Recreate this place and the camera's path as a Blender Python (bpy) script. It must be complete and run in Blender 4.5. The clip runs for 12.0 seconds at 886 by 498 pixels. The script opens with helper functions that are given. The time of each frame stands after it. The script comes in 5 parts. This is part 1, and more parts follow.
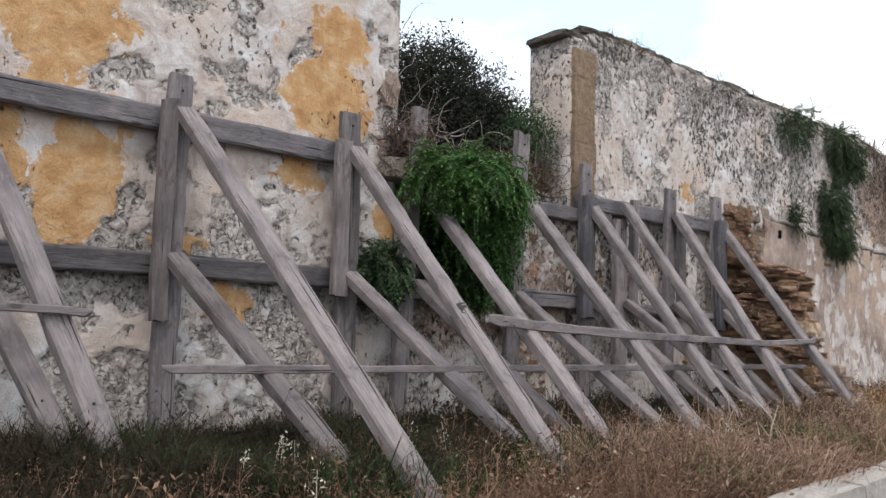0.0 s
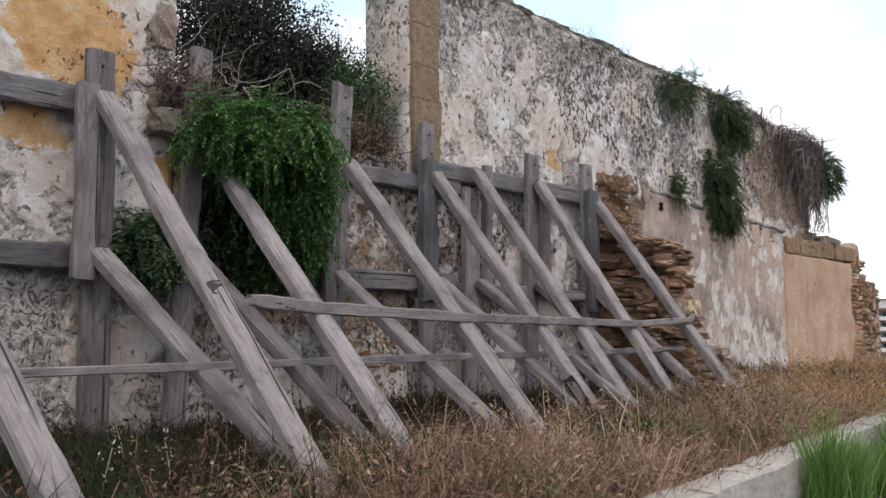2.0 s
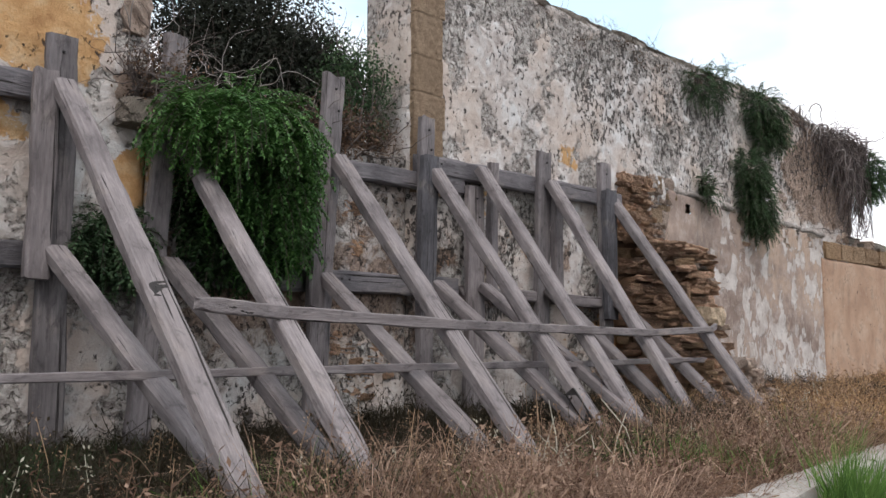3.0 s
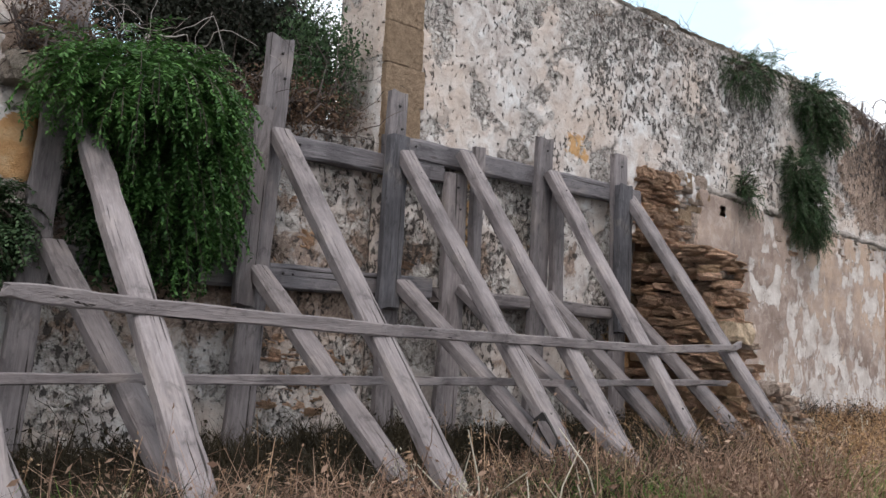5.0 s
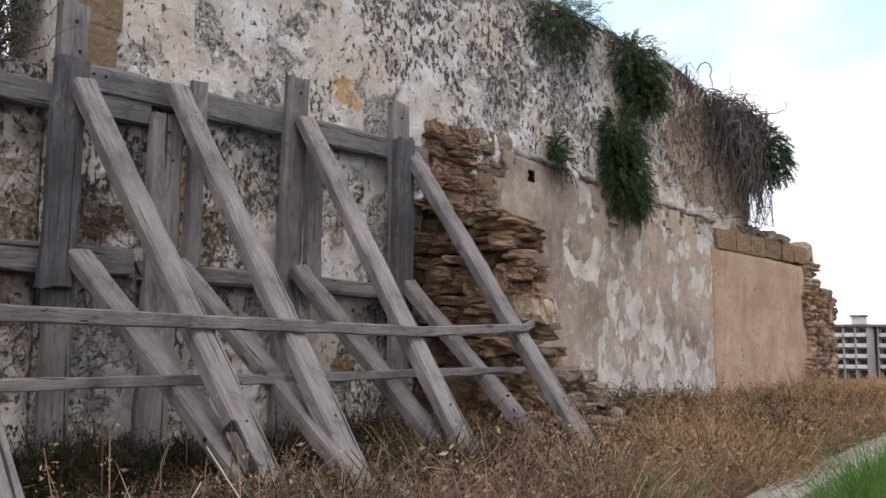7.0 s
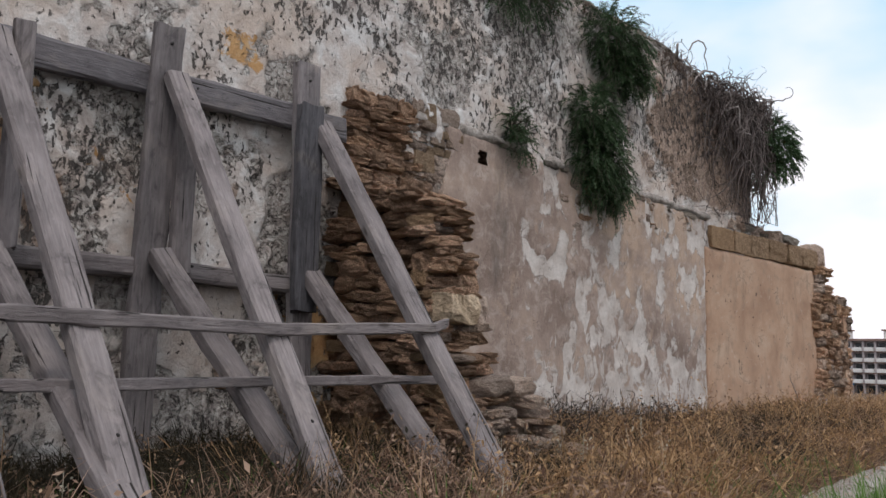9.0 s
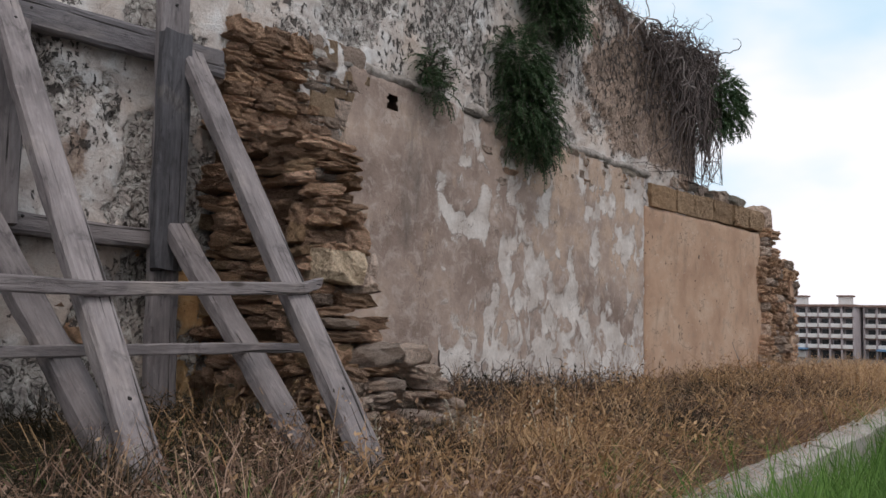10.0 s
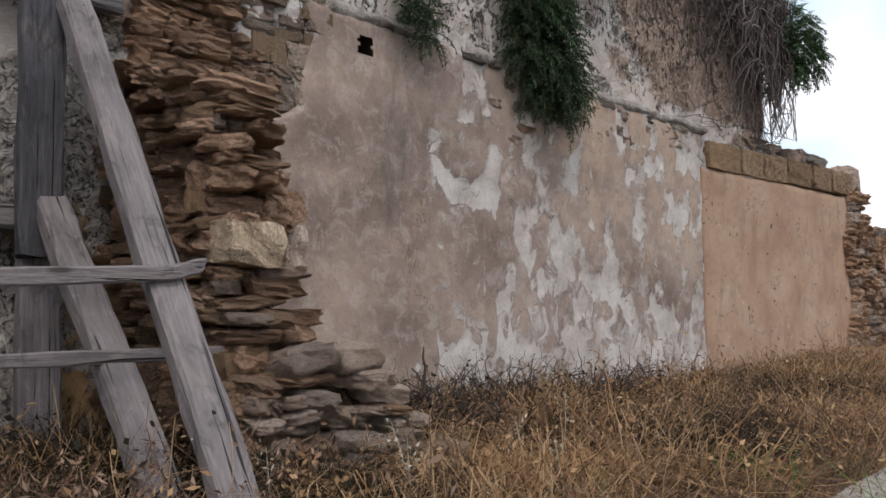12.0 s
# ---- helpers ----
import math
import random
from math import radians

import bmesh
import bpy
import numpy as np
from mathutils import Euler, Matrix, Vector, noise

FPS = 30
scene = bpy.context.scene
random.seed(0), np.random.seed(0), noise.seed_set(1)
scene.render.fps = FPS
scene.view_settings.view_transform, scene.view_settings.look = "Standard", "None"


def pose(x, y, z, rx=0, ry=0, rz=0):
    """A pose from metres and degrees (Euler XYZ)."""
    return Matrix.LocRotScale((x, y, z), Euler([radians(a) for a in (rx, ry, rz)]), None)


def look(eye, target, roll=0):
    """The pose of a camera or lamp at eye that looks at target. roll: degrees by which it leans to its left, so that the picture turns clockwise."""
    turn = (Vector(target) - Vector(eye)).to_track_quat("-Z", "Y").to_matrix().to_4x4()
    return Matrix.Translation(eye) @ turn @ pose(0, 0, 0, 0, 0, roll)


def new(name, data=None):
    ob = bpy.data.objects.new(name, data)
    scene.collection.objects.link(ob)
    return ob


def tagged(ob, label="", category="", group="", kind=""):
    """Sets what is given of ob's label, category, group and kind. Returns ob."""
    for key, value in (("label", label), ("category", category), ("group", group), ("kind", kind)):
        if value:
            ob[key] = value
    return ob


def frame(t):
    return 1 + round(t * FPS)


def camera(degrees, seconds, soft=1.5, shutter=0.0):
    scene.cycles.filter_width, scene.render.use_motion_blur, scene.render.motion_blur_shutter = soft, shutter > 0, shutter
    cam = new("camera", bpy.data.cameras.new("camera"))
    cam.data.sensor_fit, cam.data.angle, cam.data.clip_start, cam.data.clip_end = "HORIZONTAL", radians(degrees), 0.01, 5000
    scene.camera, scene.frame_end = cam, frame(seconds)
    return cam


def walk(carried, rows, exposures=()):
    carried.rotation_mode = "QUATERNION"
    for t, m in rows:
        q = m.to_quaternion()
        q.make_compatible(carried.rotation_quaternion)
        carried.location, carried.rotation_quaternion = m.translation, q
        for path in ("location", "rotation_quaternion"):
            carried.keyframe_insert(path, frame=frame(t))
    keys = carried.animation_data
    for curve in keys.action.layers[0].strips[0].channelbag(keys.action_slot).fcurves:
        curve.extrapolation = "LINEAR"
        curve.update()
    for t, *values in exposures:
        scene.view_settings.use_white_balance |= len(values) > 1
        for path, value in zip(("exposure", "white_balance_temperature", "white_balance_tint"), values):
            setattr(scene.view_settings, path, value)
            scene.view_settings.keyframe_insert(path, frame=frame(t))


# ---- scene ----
cam = camera(53.7, 12.0)
METRES, EYE, TILT, LEAN, TURN = 9.33, 1.6, 6.0, -1.3, -43.2
ROWS = [
    (0.0, 0.0, 0.0, 0.0, -0.0, 0.0, -0.0),
    (0.5, 0.0228, 0.0325, -0.0049, -0.59, 0.45, -0.63),
    (1.0, 0.0518, 0.0716, -0.0123, -2.3, 1.22, 0.03),
    (1.5, 0.0781, 0.1021, -0.0177, -2.42, -0.09, -0.44),
    (2.0, 0.1074, 0.1454, -0.0236, -5.0, -0.34, 1.48),
    (2.5, 0.1301, 0.1704, -0.0262, -3.61, -0.11, 0.97),
    (3.0, 0.1554, 0.1954, -0.0266, -2.1, -0.05, 0.99),
    (5.0, 0.2435, 0.3123, -0.0389, 2.32, 0.57, -0.61),
    (5.5, 0.2707, 0.3577, -0.046, -3.0, 1.08, -0.65),
    (6.0, 0.2979, 0.3969, -0.0544, -3.64, 0.03, -0.39),
    (6.5, 0.3191, 0.4312, -0.0573, -4.04, -0.49, -0.45),
    (7.0, 0.3488, 0.4706, -0.0619, -6.11, 0.28, 0.49),
    (7.5, 0.373, 0.5039, -0.0674, -6.75, 0.23, -0.85),
    (9.5, 0.4785, 0.6158, -0.0823, -3.93, 0.85, -0.03),
    (10.0, 0.5077, 0.6548, -0.0861, -6.62, -1.45, -0.54),
    (10.5, 0.5294, 0.6894, -0.0919, -5.58, -0.87, 0.55),
    (11.0, 0.5495, 0.7225, -0.0952, -3.04, -2.0, -0.22),
    (11.5, 0.5689, 0.7565, -0.0999, -2.76, -1.42, 0.98),
    (12.0, 0.5891, 0.7933, -0.1018, -1.37, -2.12, 1.76),
]
EXPOSURES = [(0.0, 0.32), (1.0, 0.29), (1.5, 0.26), (2.0, 0.19), (2.5, 0.16), (3.0, 0.18), (5.0, 0.31), (5.5, 0.42), (6.0, 0.13), (6.5, 0.04), (7.5, 0.03), (9.5, -0.27), (12.0, -0.13)]
walk(cam, [(t, pose(0, 0, EYE, TILT, LEAN, TURN) @ pose(METRES * x, METRES * y, METRES * z, 90 + pitch, roll, yaw)) for t, x, y, z, yaw, pitch, roll in ROWS],
     [(t, stops, 6480, 15.5) for t, stops in EXPOSURES])

# ---------------------------------------------------------------- world, sun
world = bpy.data.worlds.new("sky")
scene.world = world
world.use_nodes = True
wn = world.node_tree
wback = wn.nodes["Background"]
sky = wn.nodes.new("ShaderNodeTexSky")
sky.sky_type = "NISHITA"
sky.sun_disc = False
sky.sun_elevation, sky.sun_rotation = radians(52), radians(215)
sky.air_density, sky.dust_density, sky.ozone_density = 1.0, 2.0, 1.5
wco = wn.nodes.new("ShaderNodeTexCoord")
wmap = wn.nodes.new("ShaderNodeMapping")
wmap.inputs["Scale"].default_value = (1.0, 1.0, 2.2)
wmap.inputs["Location"].default_value = (0.35, 0.1, 0.0)
wcl = wn.nodes.new("ShaderNodeTexNoise")
wcl.inputs["Scale"].default_value, wcl.inputs["Detail"].default_value = 2.2, 5.0
wcl.inputs["Roughness"].default_value = 0.45
wramp = wn.nodes.new("ShaderNodeValToRGB")
wramp.color_ramp.elements[0].position, wramp.color_ramp.elements[1].position = 0.38, 0.52
wmix = wn.nodes.new("ShaderNodeMix")
wmix.data_type = "RGBA"
wmix.inputs["B"].default_value = (8.2, 8.3, 8.4, 1)
wn.links.new(wco.outputs["Generated"], wmap.inputs["Vector"])
wn.links.new(wmap.outputs["Vector"], wcl.inputs["Vector"])
wn.links.new(wcl.outputs["Fac"], wramp.inputs["Fac"])
wn.links.new(wramp.outputs["Color"], wmix.inputs["Factor"])
whaze = wn.nodes.new("ShaderNodeMix")
whaze.data_type = "RGBA"
whaze.inputs["Factor"].default_value = 0.8
whaze.inputs["B"].default_value = (5.4, 7.6, 8.6, 1)
wn.links.new(sky.outputs["Color"], whaze.inputs["A"])
wn.links.new(whaze.outputs["Result"], wmix.inputs["A"])
wn.links.new(wmix.outputs["Result"], wback.inputs["Color"])
wback.inputs["Strength"].default_value = 0.15

sun_data = bpy.data.lights.new("sun", "SUN")
sun_data.energy, sun_data.angle, sun_data.color = 1.2, radians(12), (1.0, 0.96, 0.9)
sun = new("sun", sun_data)
sun.matrix_world = look((-6, -9, 17), (0, 0, 0))

# ---------------------------------------------------------------- noise for relief and wear


def lattice(ix, iy, seed):
    v = np.sin(ix * 127.1 + iy * 311.7 + seed * 74.7) * 43758.5453
    return v - np.floor(v)


def vnoise(x, y, seed):
    ix, iy = np.floor(x), np.floor(y)
    fx, fy = x - ix, y - iy
    fx, fy = fx * fx * (3 - 2 * fx), fy * fy * (3 - 2 * fy)
    a, b = lattice(ix, iy, seed), lattice(ix + 1, iy, seed)
    c, d = lattice(ix, iy + 1, seed), lattice(ix + 1, iy + 1, seed)
    return (a * (1 - fx) + b * fx) * (1 - fy) + (c * (1 - fx) + d * fx) * fy


def fbm(x, y, seed, octaves=4, gain=0.5):
    out, amp, tot = 0.0, 1.0, 0.0
    for o in range(octaves):
        out = out + amp * vnoise(x * 2 ** o + 17.3 * o, y * 2 ** o - 9.1 * o, seed + o)
        tot += amp
        amp *= gain
    return out / tot


def step01(a, b, v):
    t = np.clip((v - a) / (b - a), 0, 1)
    return t * t * (3 - 2 * t)


# ---------------------------------------------------------------- material helpers


def material(name, rough=0.9):
    m = bpy.data.materials.new(name)
    m.use_nodes = True
    nt = m.node_tree
    b = nt.nodes["Principled BSDF"]
    b.inputs["Roughness"].default_value = rough
    b.inputs["Specular IOR Level"].default_value = 0.25
    return m, nt, b


def coords(nt, scale=(1, 1, 1), kind="Object"):
    co = nt.nodes.new("ShaderNodeTexCoord")
    mp = nt.nodes.new("ShaderNodeMapping")
    mp.inputs["Scale"].default_value = scale
    nt.links.new(co.outputs[kind], mp.inputs["Vector"])
    return mp.outputs["Vector"]


def noise_tex(nt, vec, scale, detail=4.0, rough=0.55, warp=0.0):
    n = nt.nodes.new("ShaderNodeTexNoise")
    n.inputs["Scale"].default_value, n.inputs["Detail"].default_value = scale, detail
    n.inputs["Roughness"].default_value, n.inputs["Distortion"].default_value = rough, warp
    nt.links.new(vec, n.inputs["Vector"])
    return n.outputs["Fac"]


def voronoi(nt, vec, scale, feature="F1"):
    n = nt.nodes.new("ShaderNodeTexVoronoi")
    n.feature = feature
    n.inputs["Scale"].default_value = scale
    nt.links.new(vec, n.inputs["Vector"])
    return n.outputs["Distance"]


def ramp(nt, fac, *stops):
    r = nt.nodes.new("ShaderNodeValToRGB")
    el = r.color_ramp.elements
    while len(el) < len(stops):
        el.new(0.5)
    for e, (p, c) in zip(el, stops):
        e.position = p
        e.color = (c, c, c, 1) if isinstance(c, (int, float)) else (*c, 1)
    nt.links.new(fac, r.inputs["Fac"])
    return r.outputs["Color"]


def mix(nt, fac, a, b, blend="MIX"):
    n = nt.nodes.new("ShaderNodeMix")
    n.data_type, n.blend_type = "RGBA", blend
    for key, v in (("Factor", fac), ("A", a), ("B", b)):
        if isinstance(v, (int, float)):
            n.inputs[key].default_value = v
        elif isinstance(v, tuple):
            n.inputs[key].default_value = (*v, 1)
        else:
            nt.links.new(v, n.inputs[key])
    return n.outputs["Result"]


def calc(nt, op, a, b=0.0):
    n = nt.nodes.new("ShaderNodeMath")
    n.operation = op
    for k, v in enumerate((a, b)):
        if isinstance(v, (int, float)):
            n.inputs[k].default_value = v
        else:
            nt.links.new(v, n.inputs[k])
    return n.outputs[0]


def bump(nt, b, height, strength, distance):
    n = nt.nodes.new("ShaderNodeBump")
    n.inputs["Strength"].default_value, n.inputs["Distance"].default_value = strength, distance
    nt.links.new(height, n.inputs["Height"])
    nt.links.new(n.outputs["Normal"], b.inputs["Normal"])


def attr(nt, name):
    n = nt.nodes.new("ShaderNodeAttribute")
    n.attribute_name = name
    return n.outputs["Fac"]


def rnd(nt):
    return nt.nodes.new("ShaderNodeObjectInfo").outputs["Random"]


def island(nt):
    return nt.nodes.new("ShaderNodeNewGeometry").outputs["Random Per Island"]


def base(nt, b, colour):
    nt.links.new(colour, b.inputs["Base Color"])


# ---------------------------------------------------------------- materials


def limewash():
    """Old white limewash over rubble, flaking; ochre coat and lichen come from the wear masks."""
    m, nt, b = material("flaking_limewash", 0.95)
    v = coords(nt)
    fine, mid = noise_tex(nt, v, 28, 6, 0.7), noise_tex(nt, v, 5, 6, 0.65, 0.8)
    big, grit = noise_tex(nt, v, 1.1, 4), noise_tex(nt, v, 85, 3, 0.6)
    coat = ramp(nt, mid, (0.3, (0.36, 0.305, 0.28)), (0.4, (0.50, 0.44, 0.405)), (0.48, (0.60, 0.545, 0.51)), (0.6, (0.71, 0.69, 0.67)))
    coat = mix(nt, ramp(nt, big, (0.42, 0.0), (0.6, 0.6)), coat, (0.60, 0.47, 0.38))
    och = ramp(nt, noise_tex(nt, v, 6, 6, 0.65), (0.3, (0.42, 0.21, 0.075)), (0.5, (0.57, 0.33, 0.14)), (0.7, (0.66, 0.47, 0.28)))
    f1 = calc(nt, "ADD", attr(nt, "ochre"), calc(nt, "MULTIPLY", calc(nt, "SUBTRACT", noise_tex(nt, v, 9, 7, 0.7, 0.8), 0.5), 0.75))
    col = mix(nt, ramp(nt, f1, (0.49, 0.0), (0.53, 0.95)), coat, och)
    area = ramp(nt, calc(nt, "ADD", attr(nt, "flake"), calc(nt, "MULTIPLY", calc(nt, "SUBTRACT", noise_tex(nt, v, 8, 7, 0.7, 0.6), 0.5), 1.1)), (0.46, 0.0), (0.54, 1.0))
    rub = ramp(nt, noise_tex(nt, v, 13, 7, 0.72, 0.9), (0.32, (0.13, 0.11, 0.10)), (0.43, (0.31, 0.27, 0.25)), (0.53, (0.49, 0.45, 0.41)), (0.64, (0.70, 0.67, 0.63)))
    col = mix(nt, calc(nt, "MULTIPLY", area, 0.92), col, rub)
    crev = ramp(nt, noise_tex(nt, v, 6.5, 4, 0.55, 2.2), (0.465, 0.0), (0.5, 1.0), (0.535, 0.0))
    crev = calc(nt, "MULTIPLY", calc(nt, "MULTIPLY", crev, area), ramp(nt, fine, (0.4, 0.0), (0.55, 1.0)))
    pit = calc(nt, "ADD", attr(nt, "pit"), calc(nt, "MULTIPLY", calc(nt, "SUBTRACT", noise_tex(nt, coords(nt, (1, 1, 0.65)), 21, 5, 0.65, 0.4), 0.5), 1.7))
    hole = ramp(nt, pit, (0.66, 0.0), (0.74, 1.0))
    dark = calc(nt, "MAXIMUM", crev, hole)
    red = calc(nt, "ADD", attr(nt, "bare"), calc(nt, "MULTIPLY", calc(nt, "SUBTRACT", mid, 0.5), 0.9))
    col = mix(nt, ramp(nt, red, (0.5, 0.0), (0.6, 0.85)), col, ramp(nt, fine, (0.35, (0.10, 0.065, 0.05)), (0.5, (0.26, 0.17, 0.12)), (0.65, (0.44, 0.33, 0.25))))
    lich = calc(nt, "ADD", attr(nt, "lichen"), calc(nt, "MULTIPLY", calc(nt, "SUBTRACT", fine, 0.5), 1.2))
    col = mix(nt, ramp(nt, lich, (0.45, 0.0), (0.8, 0.75)), col, (0.17, 0.155, 0.14))
    # crevices and pits are coloured near black for the shade inside them
    col = mix(nt, calc(nt, "MULTIPLY", dark, 0.88), col, (0.06, 0.052, 0.047))
    col = mix(nt, 0.45, col, mix(nt, grit, (0.45, 0.45, 0.45), (1.3, 1.3, 1.3)), "MULTIPLY")
    base(nt, b, col)
    hgt = calc(nt, "SUBTRACT", calc(nt, "ADD", calc(nt, "MULTIPLY", fine, 0.6), calc(nt, "ADD", mid, calc(nt, "MULTIPLY", grit, 0.25))), calc(nt, "ADD", calc(nt, "MULTIPLY", dark, 0.9), calc(nt, "MULTIPLY", area, 0.35)))
    bump(nt, b, hgt, 1.0, 0.022)
    return m


def grey_render():
    m, nt, b = material("grey_render", 0.95)
    v = coords(nt)
    fine, mid = noise_tex(nt, v, 34, 6, 0.65), noise_tex(nt, v, 3.2, 4, 0.55, 0.5)
    col = ramp(nt, noise_tex(nt, v, 1.5, 6, 0.6), (0.35, (0.235, 0.172, 0.142)), (0.5, (0.35, 0.266, 0.223)), (0.65, (0.475, 0.36, 0.288)))
    pink = calc(nt, "ADD", attr(nt, "ochre"), calc(nt, "MULTIPLY", calc(nt, "SUBTRACT", mid, 0.5), 1.2))
    col = mix(nt, ramp(nt, pink, (0.45, 0.0), (0.65, 0.8)), col, (0.52, 0.38, 0.285))
    fl = calc(nt, "ADD", attr(nt, "flake"), calc(nt, "MULTIPLY", calc(nt, "SUBTRACT", noise_tex(nt, coords(nt, (1.25, 1, 0.8)), 5.5, 7, 0.62, 0.7), 0.5), 0.95))
    white = ramp(nt, noise_tex(nt, v, 4, 5), (0.35, (0.48, 0.42, 0.38)), (0.6, (0.70, 0.65, 0.61)))
    col = mix(nt, ramp(nt, fl, (0.44, 0.0), (0.49, 0.6), (0.55, 0.92)), col, white)
    col = mix(nt, ramp(nt, noise_tex(nt, v, 7, 7, 0.7, 0.6), (0.5, 0.0), (0.62, 0.45)), col, (0.56, 0.475, 0.42))
    rim = ramp(nt, fl, (0.44, 0.0), (0.475, 1.0), (0.51, 0.0))
    col = mix(nt, calc(nt, "MULTIPLY", calc(nt, "MULTIPLY", rim, ramp(nt, mid, (0.45, 0.0), (0.55, 1.0))), 0.5), col, (0.16, 0.12, 0.10))
    st = calc(nt, "ADD", attr(nt, "lichen"), calc(nt, "MULTIPLY", calc(nt, "SUBTRACT", noise_tex(nt, coords(nt, (1, 1, 0.25)), 9, 6, 0.65), 0.5), 1.0))
    col = mix(nt, ramp(nt, st, (0.45, 0.0), (0.8, 0.7)), col, (0.12, 0.1, 0.088))
    crack = ramp(nt, noise_tex(nt, coords(nt, (1.6, 1, 0.8)), 1.7, 5, 0.6, 1.6), (0.494, 0.0), (0.5, 1.0), (0.506, 0.0))
    col = mix(nt, calc(nt, "MULTIPLY", crack, ramp(nt, mid, (0.5, 0.0), (0.6, 0.8))), col, (0.07, 0.055, 0.045))
    pit = noise_tex(nt, v, 46, 3, 0.6)
    col = mix(nt, ramp(nt, pit, (0.68, 0.0), (0.75, 0.7)), col, (0.09, 0.07, 0.06))
    base(nt, b, mix(nt, 0.4, col, mix(nt, fine, (0.35, 0.35, 0.35), (1.25, 1.25, 1.25)), "MULTIPLY"))
    bump(nt, b, calc(nt, "ADD", calc(nt, "MULTIPLY", fine, 0.6), ramp(nt, fl, (0.47, 0.0), (0.53, 0.6))), 0.8, 0.014)
    return m


def tan_render():
    m, nt, b = material("tan_render", 0.95)
    v = coords(nt)
    fine, mid = noise_tex(nt, v, 40, 6, 0.65), noise_tex(nt, v, 1.6, 5, 0.6, 0.4)
    col = ramp(nt, mid, (0.3, (0.38, 0.235, 0.16)), (0.5, (0.50, 0.33, 0.228)), (0.7, (0.56, 0.41, 0.305)))
    col = mix(nt, ramp(nt, noise_tex(nt, v, 6, 5), (0.56, 0.0), (0.68, 0.5)), col, (0.30, 0.23, 0.18))
    run = noise_tex(nt, coords(nt, (1, 1, 0.3)), 5, 6, 0.68, 0.4)
    col = mix(nt, ramp(nt, run, (0.54, 0.0), (0.7, 0.55)), col, (0.24, 0.165, 0.12))
    col = mix(nt, ramp(nt, noise_tex(nt, v, 11, 7, 0.7, 0.8), (0.6, 0.0), (0.64, 0.55)), col, (0.60, 0.49, 0.40))
    pit = noise_tex(nt, v, 13, 2, 0.5)
    col = mix(nt, ramp(nt, pit, (0.69, 0.0), (0.72, 0.9)), col, (0.09, 0.065, 0.05))
    crack = ramp(nt, noise_tex(nt, coords(nt, (0.7, 1, 1.5)), 1.5, 5, 0.6, 1.2), (0.492, 0.0), (0.5, 0.8), (0.508, 0.0))
    col = mix(nt, calc(nt, "MULTIPLY", crack, ramp(nt, mid, (0.5, 0.0), (0.58, 1.0))), col, (0.09, 0.065, 0.05))
    base(nt, b, mix(nt, 0.3, col, mix(nt, fine, (0.4, 0.4, 0.4), (1.0, 1.0, 1.0)), "MULTIPLY"))
    bump(nt, b, calc(nt, "ADD", fine, mid), 0.5, 0.012)
    return m


def stone(name, dark, light, warm, vary=1.0):
    m, nt, b = material(name, 0.95)
    v = coords(nt)
    fine = noise_tex(nt, v, 9, 7, 0.7, 0.4)
    col = ramp(nt, fine, (0.3, dark), (0.55, light), (0.75, tuple(min(1, c * 1.3) for c in light)))
    one = rnd(nt)
    col = mix(nt, ramp(nt, one, (0.1, 0.0), (0.45, 0.75), (0.8, 0.2)), col, mix(nt, fine, tuple(c * 0.6 for c in warm), warm))
    two = calc(nt, "FRACT", calc(nt, "MULTIPLY", one, 7.3))
    col = mix(nt, 1.0, col, ramp(nt, two, (0.0, 1 - 0.5 * vary), (0.5, 1 - 0.05 * vary), (1.0, 1 + 0.4 * vary)), "MULTIPLY")
    col = mix(nt, ramp(nt, noise_tex(nt, v, 30, 4), (0.6, 0.0), (0.72, 0.75)), col, tuple(c * 0.4 for c in dark))
    base(nt, b, col)
    bump(nt, b, calc(nt, "ADD", calc(nt, "MULTIPLY", fine, 1.6), noise_tex(nt, v, 40, 5, 0.7)), 1.0, 0.05)
    return m


